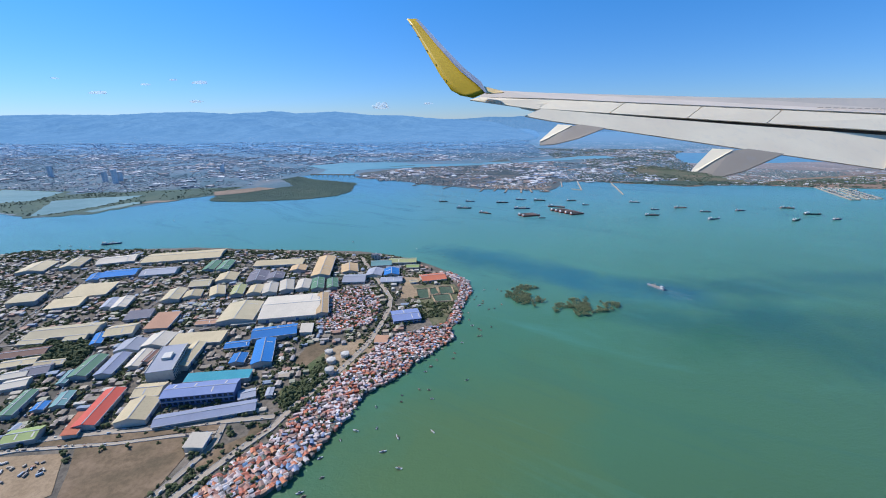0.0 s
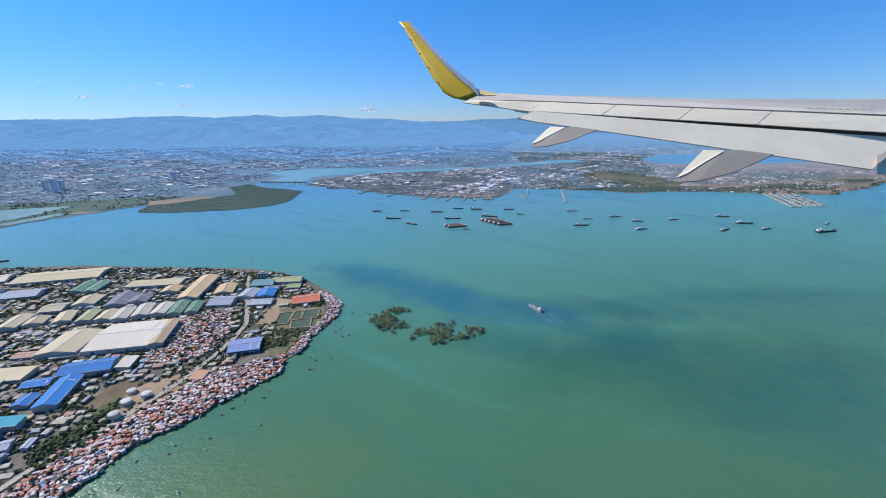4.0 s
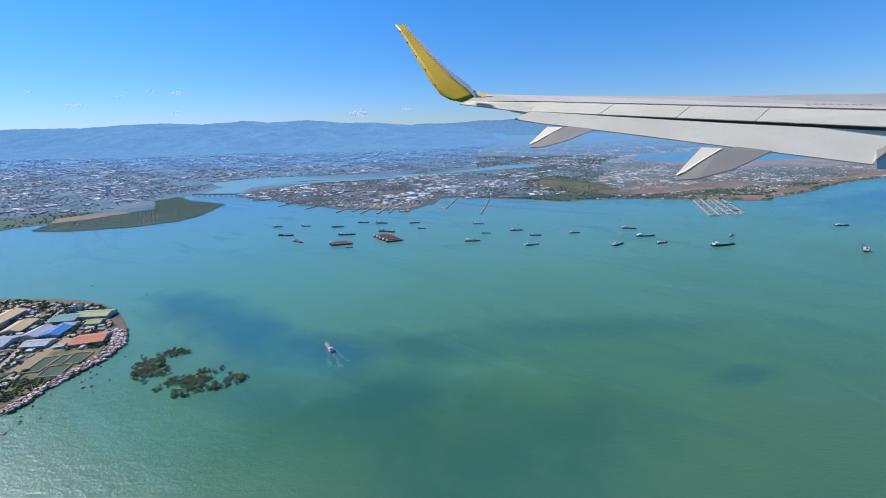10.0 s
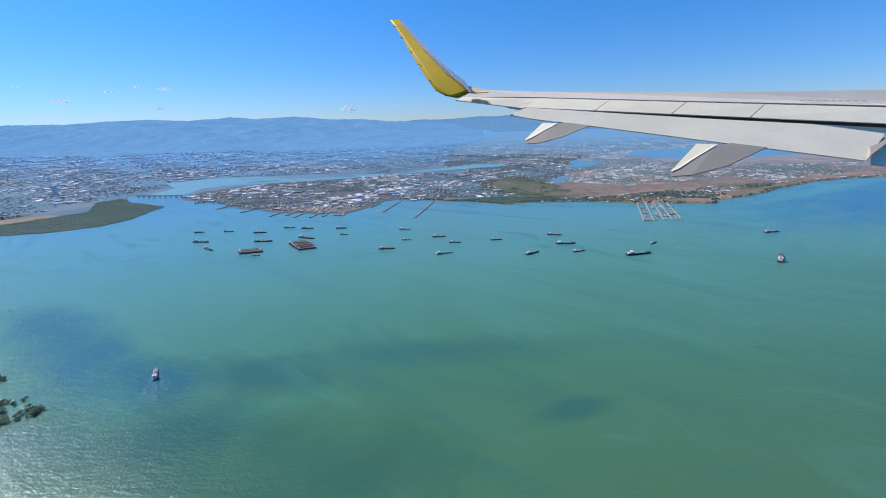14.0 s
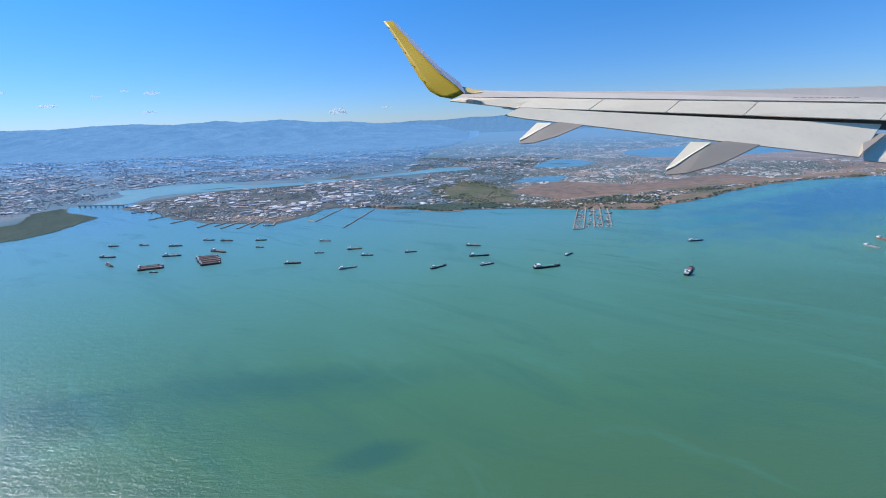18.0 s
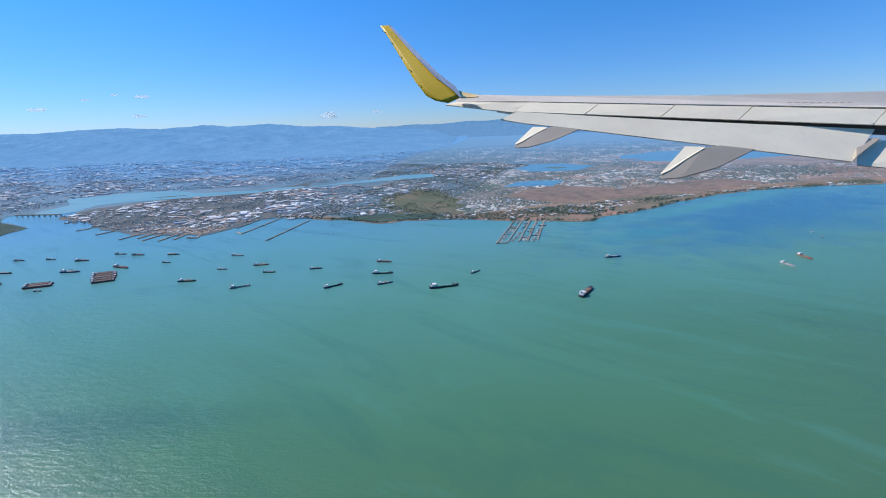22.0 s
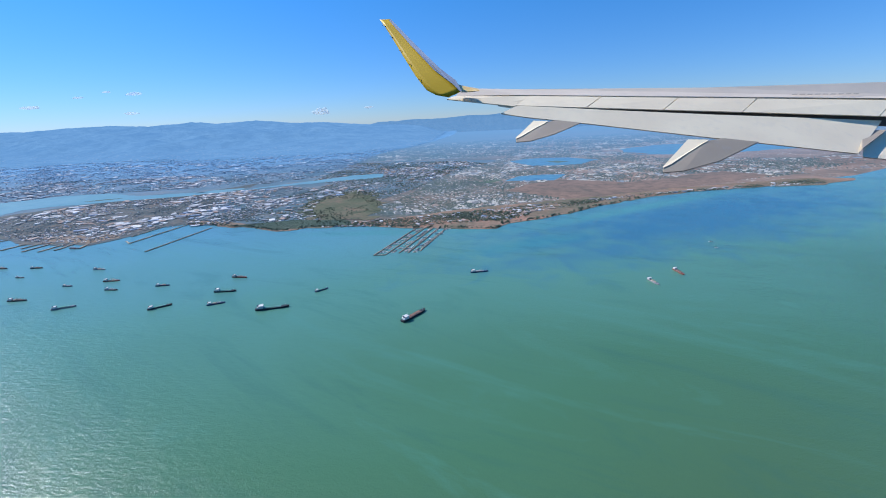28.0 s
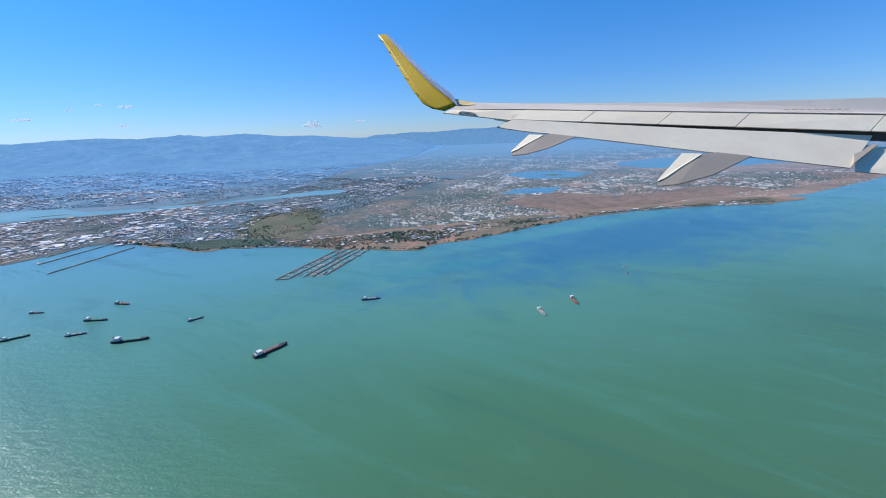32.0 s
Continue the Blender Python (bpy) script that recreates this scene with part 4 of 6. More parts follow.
FIELDS = [([(-51.5, 40.2), (-39.0, 43.2), (-36.4, 40.2), (-36.4, 35.8), (-40, 20), (-60, 20), (-46.6, 33.1)], FIELD, "dry brown empty field"),
          ([(-64, 37.5), (-52, 39.2), (-47.5, 33.5), (-62, 20), (-90, 20)], SAND, "sandy yard with lorry tracks"),
          ([(-31, 47), (-30.5, 44.3), (-33.3, 41.5), (-34.3, 38.7), (-32.0, 38.3), (-28, 45)], FIELD, "strip of dry earth beside the road"),
          ([(-32.0, 61.5), (-31.6, 69.2), (-27.6, 68), (-26.5, 60)], FIELD, "bare sports ground"),
          ([(-29.5, 60.5), (-27.3, 67.5), (-25.6, 62), (-26.5, 57)], GRASS, "rough grass lot"),
          ([(-30.8, 53.8), (-28.0, 57.5), (-25.4, 55.0), (-26.5, 51), (-28.6, 49.8)], GRASS, "scrubby overgrown lot"),
          ([(-18.9, 90), (-14.9, 90.5), (-16.0, 104), (-20.4, 104)], SAND, "bare tan parade yard"),
          ([(-13, 80), (-6, 83), (-5.6, 92), (-12, 95)], SCRUB, "green headland scrub"),
          ([(-57.5, 40.5), (-52.4, 42.1), (-42, 44.4), (-35.2, 46.0), (-35.2, 44.8), (-40.1, 43.8), (-46.9, 41.8), (-56.5, 39.9)], FIELD, "brown verge between two parallel roads"),
          ([(-17.2, 98.2), (-6.8, 99.9), (-4.6, 93.1), (-7.4, 78.7), (-9.7, 77.4), (-12.3, 84.3)], SCRUB, "olive scrub on the headland"),
          ([(-27.6, 65.4), (-26.4, 67.8), (-21.9, 71.3), (-21.2, 73.9), (-18.2, 71.5), (-20.1, 62.4), (-23.3, 57.5), (-25.6, 58.3)], SAND, "sandy lot round the storage tanks"),
          ([(-85.5, 64.2), (-75.0, 66.1), (-70.2, 62.5), (-69.0, 57.7), (-77.9, 56.4)], GRASS, "green park ground")]
for k, (outline, mat, label) in enumerate(FIELDS):
    patch("ground", outline, mat, label, 0.17 + 0.004 * k, "ground", 0.3, k)


for outline in ([(-15.9, 95.5), (-13.0, 96.3), (-11.9, 90.5), (-14.5, 89.7)],
                [(-12.8, 96.3), (-11.1, 97.1), (-9.9, 93.5), (-11.9, 92.1)],
                [(-10.8, 97.5), (-7.4, 98.1), (-6.4, 93.7), (-9.7, 92.8)],
                [(-11.6, 92.1), (-7.6, 93.6), (-6.4, 89.3), (-10.4, 88.5)]):
    pond = thing("fish_pond", Matrix(), "green walled fish pond on the headland", "pond", "headland ponds")
    part("water", prism(outline, 0.1, 0.28), GREEN_POND, pond)
    for (ax, ay), (cx, cy) in zip(outline, outline[1:] + outline[:1]):
        bank = bmesh.new()
        rod(bm=bank, a=(ax, ay, 0.26), b=(cx, cy, 0.26), r=0.2, sides=6)
        part("bank", bank, SAND, pond)

ROADS = []


def road(points, width, z, mat=ROAD, label="pale concrete road", verge=True):
    """A carriageway with a raised kerb along each side."""
    ROADS.append((points, width))
    thing_ = thing("road", Matrix(), label, "road", kind="structure")
    p = [Vector((*q, 0)) for q in points]
    deck, edges = bmesh.new(), [bmesh.new(), bmesh.new()]
    lines = {s: [] for s in (-1.12, -1, 1, 1.12)}
    for k, q in enumerate(p):
        way = (p[min(k + 1, len(p) - 1)] - p[max(k - 1, 0)]).normalized()
        for s in lines:
            lines[s].append(q + Vector((-way.y, way.x, 0)) * s * width / 2)
    for bm, a, b, top in ((deck, -1, 1, z), (edges[0], -1.12, -1, z + 0.03), (edges[1], 1, 1.12, z + 0.03)):
        rows = [[bm.verts.new((v.x, v.y, h)) for v in (lines[a][k], lines[b][k]) for h in (0.05, top)] for k in range(len(p))]
        for r, t in zip(rows, rows[1:]):
            for i, j in ((1, 3), (0, 1), (3, 2)):
                bm.faces.new((r[i], r[j], t[j], t[i]))
    part("carriageway", deck, mat, thing_)
    if verge:
        for bm in edges:
            part("kerb", bm, WALL, thing_)
    else:
        [bm.free() for bm in edges]
    return thing_


road([(-36.4, 120.4), (-30.6, 108.2), (-24.0, 96.3), (-21, 90), (-20.1, 84.0), (-20.2, 75.7), (-20.9, 68.9), (-22.8, 61.2), (-25.2, 54.7), (-26.9, 50.5), (-28.0, 45.7),
      (-30.3, 41.4), (-32.4, 36.8), (-36, 28), (-48, 0)], 0.85, 0.26)
road([(-100, 24), (-61.0, 39.6), (-58.0, 40.9), (-52.4, 42.6), (-42.0, 44.9), (-34.9, 46.6), (-28.6, 48.1)], 0.85, 0.24)
road([(-100, 22), (-58.3, 39.2), (-46.9, 41.3), (-40.1, 43.3), (-35.0, 44.4)], 0.5, 0.23, ROAD, "narrow service road")
road([(-44, 12), (-35.9, 34.0), (-34.7, 38.7), (-34.0, 42.6), (-34.9, 46.0)], 0.7, 0.25)
for street in ([(-90, 62), (-96.1, 75.3), (-105.3, 90.7), (-112.0, 107.7)], [(-80, 44), (-95.1, 67.7), (-103.1, 94.8), (-102.3, 122)], [(-62, 46), (-71.7, 66.1), (-75.3, 89.2), (-73.6, 110.2)],
               [(-42.5, 46), (-47.6, 57.6), (-62.8, 72.5)], [(-95, 61), (-61.9, 71.4), (-45.0, 75.1), (-34.3, 78.4), (-27, 80.5), (-21, 81)], [(-110, 83), (-75, 90), (-50, 96), (-36, 98), (-25, 98.5)],
               [(-115, 105), (-73, 109.5), (-45.5, 110), (-33, 112)]):
    road(street, 0.6, 0.22, ASPHALT, "grey estate street", False)

# ---------------------------------------------------------------- estate sheds
SHED_LABEL = {"gable": "corrugated {} pitched roof on a low pale wall", "flat": "{} shallow monopitch roof on a low wall",
              "hall": "{} roofed hall with rows of windows", "office": "{} block of several floors with window rows"}
TONE = {"violet": "violet-blue", "paleblue": "pale blue", "seagreen": "sea green", "lime": "yellow-green", "slate": "dark grey", "tan": "tan"}
FOOTPRINTS = []


def roof_sheet(L, W, z, rise, over=0.12, thick=0.06, mono=False):
    """A roof of two slopes, or one, with thickness and overhang."""
    bm = bmesh.new()
    a, b = L / 2 + over, W / 2 + over
    line = [(-b, 0), (b, rise)] if mono else [(-b, 0), (0, rise), (b, 0)]
    rings = []
    for x in (-a, a):
        rings.append([bm.verts.new((x, y, z + h)) for y, h in line] + [bm.verts.new((x, y, z + h - thick)) for y, h in line[::-1]])
    n = len(rings[0])
    for k in range(n):
        j = (k + 1) % n
        bm.faces.new((rings[0][k], rings[0][j], rings[1][j], rings[1][k]))
    bm.faces.new(rings[0][::-1])
    bm.faces.new(rings[1])
    bmesh.ops.recalc_face_normals(bm, faces=bm.faces[:])
    return bm


def shed(kind, x, y, L, W, turn, h, tone):
    """One factory or warehouse: walls, roof, ridge, roof lights, doors and windows."""
    x, y, z0 = x - 0.0, y - 0.0, 0.12
    name = "office_block" if kind == "office" else "factory_hall" if kind == "hall" else "warehouse"
    ob = thing(name, pose(x, y, z0, 0, 0, turn), "large building, " + SHED_LABEL[kind].format(TONE.get(tone, tone)), "building", "estate buildings")
    FOOTPRINTS.append((x, y, max(L, W) * 0.5, L, W, radians(turn)))
    along = L >= W
    a, b = (L, W) if along else (W, L)
    frame_turn = Matrix() if along else Matrix.Rotation(math.pi / 2, 4, "Z")
    made = []
    rise = {"gable": min(0.55, 0.13 * b), "flat": 0.22, "hall": 0.3, "office": 0.12}[kind]
    wall_mat = {"hall": WALL_BLUE, "office": WALL_WHITE}.get(kind, WALL_WHITE if tone in ("white", "cream", "paleblue") else WALL)
    if kind == "gable":
        bm = bmesh.new()
        ends = [[bm.verts.new((s * a / 2, yy, zz)) for yy, zz in ((-b / 2, 0), (b / 2, 0), (b / 2, h), (0, h + rise - 0.03), (-b / 2, h))] for s in (-1, 1)]
        bm.faces.new(ends[0][::-1])
        bm.faces.new(ends[1])
        for k in (0, 1, 2, 3, 4):
            j = (k + 1) % 5
            bm.faces.new((ends[0][k], ends[0][j], ends[1][j], ends[1][k]))
        made.append(part("wall", bm, wall_mat, ob))
    else:
        made.append(part("wall", boxes((-a / 2, a / 2, -b / 2, b / 2, 0, h)), wall_mat, ob))
    if kind == "office":
        made.append(part("roof", boxes((-a / 2 - .05, a / 2 + .05, -b / 2 - .05, b / 2 + .05, h, h + .08)), ROOF[tone], ob))
        roof_ = made[-1]
        (part("parapet", boxes((-a / 2 - .05, a / 2 + .05, -b / 2 - .07, -b / 2 + .02, h + .08, h + .2), (-a / 2 - .05, a / 2 + .05, b / 2 - .02, b / 2 + .07, h + .08, h + .2)), WALL_WHITE, roof_))
        part("stair_head", boxes((-a * .1, a * .12, -b * .2, b * .15, h + .08, h + .5)), WALL_WHITE, roof_)
    else:
        made.append(part("roof", roof_sheet(a, b, h + 0.02, rise, mono=kind == "flat"), ROOF[tone], ob, TONE.get(tone, tone) + " corrugated sheet roof"))
    wall_, roof_ = made[0], made[1]
    if kind in ("gable", "hall"):
        part("ridge_cap", boxes((-a / 2 - .1, a / 2 + .1, -0.07, 0.07, h + rise - .0, h + rise + .05)), STEEL, roof_)
        r = random.Random(int(x * 7 + y * 13))
        for k in range(min(7, int(a / 1.4))):
            u = -a / 2 + (k + 0.8) * a / max(1, min(7, int(a / 1.4)))
            if r.random() < 0.3:
                s = r.choice((-1, 1))
                slope = math.atan2(rise, b / 2) * -s
                light_ = part("roof_light", boxes((-.09, .09, -b * .16, b * .16, 0, .03)), TANK_WHITE if tone not in ("white", "cream") else STEEL, roof_, "pale translucent roof light")
                light_.matrix_basis = pose(u, s * b * .25, h + .02 + rise * .5 + .015, math.degrees(slope), 0, 0)
    floors = {"office": 4, "hall": 2}.get(kind, 0)
    if floors:
        for f in range(floors):
            zf = h * (f + 0.28) / floors
            n = int(a / 0.75)
            for k in range(n):
                u = -a / 2 + (k + .5) * a / n
                part("window", boxes((u - .24, u + .24, -b / 2 - .03, -b / 2 + .02, zf, zf + h / floors * .5)), GLASS_DARK, wall_)
        part("ledge", boxes((-a / 2 - .04, a / 2 + .04, -b / 2 - .09, -b / 2 + .02, h * .5 - .03, h * .5 + .04)), WALL_WHITE, wall_)
    else:
        for k in range(max(1, min(4, int(a / 2.2)))):
            u = -a / 2 + (k + .6) * a / max(1, min(4, int(a / 2.2)))
            part("roller_door", boxes((u - .28, u + .28, -b / 2 - .03, -b / 2 + .02, 0, h * .62)), STEEL if k % 2 else WALL_BLUE, wall_)
        part("gutter", boxes((-a / 2 - .1, a / 2 + .1, -b / 2 - .2, -b / 2 - .12, h - .06, h + .02)), STEEL, roof_)
    for o in made:
        o.matrix_basis = frame_turn @ o.matrix_basis
    return ob


shed("hall", -41.6, 51.5, 10.1, 3.3, 14, 1.6, "violet")
shed("flat", -41.5, 55.6, 9.7, 2.0, 12, 1.0, "teal")
shed("gable", -38.3, 47.5, 12.9, 2.4, 21, 0.6, "lavender")
shed("gable", -48.2, 46.9, 3.9, 4.9, 16, 0.9, "cream")
shed("gable", -50.0, 51.5, 3.8, 3.3, 14, 0.9, "cream")
shed("gable", -54.3, 47.3, 2.7, 8.4, 16, 0.8, "red")
shed("flat", -54.6, 43.9, 1.6, 4.8, 22, 0.6, "coral")
shed("gable", -59.6, 41.1, 3.7, 2.5, 21, 0.8, "lime")
shed("gable", -67.2, 47.1, 1.7, 6.1, 20, 0.8, "green")
shed("gable", -61.6, 48.6, 1.7, 3.6, 23, 0.7, "seagreen")
shed("gable", -63.6, 47.0, 1.5, 1.9, 21, 0.5, "blue")
shed("gable", -72.8, 51.6, 3.2, 2.6, 30, 0.7, "white")
shed("gable", -75.5, 53.9, 3.3, 2.2, 28, 0.7, "white")
shed("office", -52.4, 58.7, 3.9, 8.6, 21, 1.9, "paleblue")
shed("gable", -50.7, 61.8, 2.2, 8.1, 13, 0.9, "cream")
shed("flat", -52.9, 67.5, 8.9, 3.9, 13, 0.8, "cream")
shed("gable", -59.9, 66.1, 4.3, 4.9, 11, 0.9, "white")
shed("gable", -63.5, 63.9, 4.0, 4.2, 14, 0.9, "paleblue")
shed("gable", -61.9, 58.0, 2.5, 6.7, 16, 0.8, "lavender")
shed("gable", -59.1, 60.4, 2.0, 5.8, 16, 0.6, "white")
shed("gable", -57.7, 61.1, 1.2, 3.8, 9, 0.6, "brown")
shed("gable", -65.6, 57.1, 2.6, 6.6, 15, 0.8, "green")
shed("gable", -66.5, 54.0, 1.1, 3.9, 22, 0.6, "seagreen")
shed("gable", -39.6, 70.9, 8.0, 4.1, 21, 1.0, "blue")
shed("gable", -38.3, 63.9, 3.2, 8.4, 21, 0.9, "blue")
shed("gable", -44.5, 66.2, 4.1, 2.3, 19, 0.6, "blue")
shed("gable", -41.7, 61.6, 2.3, 3.0, 14, 0.6, "blue")
shed("gable", -41.4, 82.7, 11.9, 11.6, 16, 1.0, "white")
shed("gable", -51.1, 79.0, 7.0, 9.3, 14, 1.0, "beige")
shed("gable", -35.0, 84.1, 2.3, 11.0, 19, 1.2, "tan")
shed("gable", -43.7, 108.6, 4.6, 16.1, 13, 1.2, "tan")
shed("gable", -40.9, 96.5, 2.8, 7.4, 18, 0.8, "green")
shed("gable", -37.3, 96.9, 2.5, 6.3, 19, 0.8, "green")
shed("gable", -51.2, 92.3, 3.1, 6.3, 21, 0.9, "white")
shed("gable", -48.0, 94.4, 3.1, 6.8, 23, 0.9, "white")
shed("gable", -44.1, 95.4, 3.1, 6.1, 15, 0.9, "white")
shed("gable", -58.6, 91.0, 2.7, 6.0, 20, 0.8, "olive")
shed("gable", -54.6, 91.6, 3.0, 5.1, 17, 0.8, "cream")
shed("gable", -63.4, 90.1, 3.2, 6.0, 30, 0.8, "cream")
shed("gable", -72.3, 87.1, 3.7, 6.9, 19, 0.8, "beige")
shed("gable", -68.2, 88.0, 3.6, 4.1, 24, 0.7, "cream")
shed("gable", -70.7, 95.0, 4.8, 4.8, 17, 0.7, "beige")
shed("gable", -66.5, 99.4, 4.8, 5.8, 18, 0.7, "cream")
shed("gable", -58.6, 100.4, 4.7, 7.8, 19, 0.7, "slate")
shed("gable", -54.2, 101.0, 4.2, 4.8, 17, 0.7, "slate")
shed("gable", -50.6, 107.5, 4.1, 4.2, 14, 0.7, "tan")
shed("flat", -58.0, 111.4, 13.4, 4.1, 13, 0.8, "cream")
shed("gable", -76.3, 108.1, 2.9, 7.5, 15, 0.7, "green")
shed("gable", -72.6, 108.6, 3.0, 8.1, 16, 0.7, "green")
shed("gable", -90.0, 116.0, 21.2, 8.8, 19, 0.8, "cream")
shed("gable", -108.2, 111.6, 9.4, 7.0, 28, 0.7, "white")
shed("gable", -97.8, 100.5, 8.3, 5.5, 23, 0.7, "blue")
shed("gable", -102.2, 97.0, 2.5, 5.6, 30, 0.7, "blue")
shed("gable", -87.8, 102.5, 8.5, 5.4, 20, 0.7, "paleblue")
shed("flat", -94.8, 88.7, 8.1, 8.7, 23, 0.7, "cream")
shed("flat", -93.9, 80.8, 6.3, 5.1, 24, 0.7, "cream")
shed("flat", -105.1, 82.0, 5.3, 5.8, 25, 1.1, "beige")
shed("gable", -81.1, 68.3, 11.7, 5.1, 18, 0.8, "beige")
shed("gable", -76.9, 66.4, 3.5, 2.4, 19, 0.7, "beige")
shed("gable", -83.6, 64.1, 4.4, 2.0, 14, 0.7, "beige")
shed("gable", -70.4, 69.6, 4.8, 4.6, 23, 0.8, "cream")
shed("flat", -65.3, 74.2, 4.2, 7.6, 17, 0.7, "terracotta")
shed("flat", -72.3, 76.4, 4.7, 3.9, 21, 0.7, "slate")
shed("gable", -80.8, 81.8, 2.8, 6.3, 24, 0.9, "white")
shed("gable", -83.9, 81.7, 2.2, 5.4, 24, 0.7, "paleblue")
shed("gable", -125.5, 103.1, 6.4, 8.9, 23, 0.8, "beige")
shed("gable", -117.9, 107.3, 4.7, 8.7, 24, 0.8, "beige")
shed("gable", -81.3, 60.4, 7.2, 2.9, 22, 0.6, "brown")
shed("gable", -78.8, 57.4, 5.1, 2.4, 24, 0.6, "cream")
shed("gable", -73.3, 57.8, 4.4, 1.9, 18, 0.6, "cream")
shed("gable", -73.5, 55.5, 4.0, 3.1, 26, 0.6, "slate")
shed("gable", -72.4, 66.3, 1.7, 4.8, 30, 0.6, "blue")
shed("flat", -35.9, 42.0, 2.2, 2.6, 10, 0.8, "white")
shed("hall", -15.7, 80.2, 5.6, 4.8, 19, 0.8, "violet")
shed("gable", -12.7, 103.3, 6.3, 4.6, 20, 0.6, "coral")
shed("gable", -17.2, 100.2, 2.0, 1.6, 20, 0.5, "cream")
shed("gable", -24.6, 109.9, 3.6, 2.2, 11, 0.6, "paleblue")
shed("gable", -19.3, 111.6, 3.4, 2.6, 9, 0.6, "lime")
shed("office", -31.5, 118.8, 2.6, 1.6, 10, 1.3, "slate")
shed("gable", -22.9, 115.7, 7.8, 3.8, 7, 0.8, "olive")
shed("gable", -28.7, 106.0, 4.0, 5.3, 4, 0.6, "paleblue")
shed("gable", -24.2, 106.3, 3.8, 4.9, 11, 0.7, "blue")
shed("gable", -28.7, 113.6, 5.6, 4.4, 14, 0.6, "seagreen")
shed("gable", -23.1, 100.9, 5.4, 3.2, 10, 0.6, "paleblue")
shed("gable", -32.8, 101.1, 5.6, 5.3, 9, 0.6, "paleblue")
shed("gable", -36.5, 108.7, 4.3, 6.6, 17, 0.6, "tan")
shed("gable", -34.8, 52.0, 2.3, 2.0, 27, 0.7, "paleblue")
shed("gable", -31.8, 53.0, 0.8, 1.9, 16, 0.5, "paleblue")
shed("flat", -18.5, 70.1, 2.3, 2.2, 3, 0.5, "terracotta")
shed("gable", -55.8, 74.7, 4.3, 2.1, 14, 0.5, "terracotta")
shed("flat", -34.2, 73.1, 2.1, 3.8, 16, 0.7, "white")
shed("flat", -48.6, 75.8, 4.5, 3.0, 21, 0.5, "white")


def tank(x, y, r, h):
    """A fuel storage tank with its roof cone, rim, stair and manhole."""
    ob = thing("storage_tank", pose(x, y, 0.12), "white round fuel storage tank with a domed lid", "tank", "tank farm")
    bm = bmesh.new()
    rod(bm, (0, 0, 0), (0, 0, h), r, 28)
    part("shell", bm, TANK_WHITE, ob)
    bm = bmesh.new()
    rod(bm, (0, 0, h), (0, 0, h + .14), r * .98, 28, 0.05)
    part("lid", bm, TANK_WHITE, ob)
    bm = bmesh.new()
    for k in range(14):
        a, b = math.pi * k / 14, math.pi * (k + 1) / 14
        rod(bm, (r * 1.04 * math.cos(a), r * 1.04 * math.sin(a), h * k / 14), (r * 1.04 * math.cos(b), r * 1.04 * math.sin(b), h * (k + 1) / 14), .03, 5)
    part("stair", bm, STEEL, ob)
    bm = bmesh.new()
    for k in range(20):
        a, b = 2 * math.pi * k / 20, 2 * math.pi * (k + 1) / 20
        rod(bm, (r * math.cos(a), r * math.sin(a), h + .12), (r * math.cos(b), r * math.sin(b), h + .12), .02, 4)
    part("handrail", bm, STEEL, ob)


for tx, ty, tr, th in ((-24.6, 59.1, 0.75, 0.95), (-25.5, 62.4, 0.8, 0.7), (-23.7, 64.4, 0.75, 0.75), (-26.9, 65.2, 0.7, 0.6)):
    tank(tx, ty, tr, th)


def clear(x, y, reach=0.4):
    """Places that keep off the sheds."""
    ok = np.ones(len(x), bool)
    for cx, cy, _, L, W, t in FOOTPRINTS:
        u = (x - cx) * math.cos(t) + (y - cy) * math.sin(t)
        v = -(x - cx) * math.sin(t) + (y - cy) * math.cos(t)
        ok &= ~((abs(u) < L / 2 + reach) & (abs(v) < W / 2 + reach))
    return ok


def off_road(x, y, reach=0.5):
    """Places that keep off the roads."""
    ok = np.ones(len(x), bool)
    for points, width in ROADS:
        for (ax, ay), (bx, by) in zip(points, points[1:]):
            dx, dy = bx - ax, by - ay
            s = np.clip(((x - ax) * dx + (y - ay) * dy) / (dx * dx + dy * dy), 0, 1)
            ok &= np.hypot(x - ax - s * dx, y - ay - s * dy) > width / 2 + reach
    return ok


SHANTY_BLOCK = [(-36.1, 91.9), (-28.4, 96.8), (-22.7, 87.5), (-22.0, 77.5), (-27.6, 72.7), (-32.9, 74.7)]
SHANTY_SHORE = [(-17.8, 71.3), (-7.0, 78.2), (-5.0, 72.5), (-10.4, 64.3), (-14.0, 57.8), (-17.4, 54.2), (-18.2, 48.9), (-20.2, 42.7), (-22.0, 37.2), (-24.5, 34.4), (-31.0, 10),
                (-37, 10), (-30.2, 37.5), (-28.4, 41.2), (-26.3, 45.5), (-25.2, 50.4), (-23.8, 54.8), (-21.3, 61.2), (-19.4, 66.2)]
TIP_SHORE = [(-9, 109), (-3.4, 102), (-2.4, 95.5), (-4.4, 85), (-4.4, 79), (-6.4, 78.5), (-6.2, 86), (-5, 95), (-6, 101), (-11, 107)]
OPEN_GROUND = [f[0] for f in FIELDS]
ESTATE = [(-157, 105), (-147, 118), (-112, 122), (-57, 124), (-28, 121), (-10, 108), (-6, 95), (-13, 80), (-20, 66), (-26, 52), (-30, 44), (-36, 30), (-55, -20), (-120, -20)]

# ---------------------------------------------------------------- smaller estate buildings
x, y = scatter(ESTATE, 12000, 1.6, [SHANTY_BLOCK, SHANTY_SHORE, [(-62, 40), (-52, 43), (-28, 48.6), (-25, 46), (-30, 30), (-60, 10)]] + OPEN_GROUND)
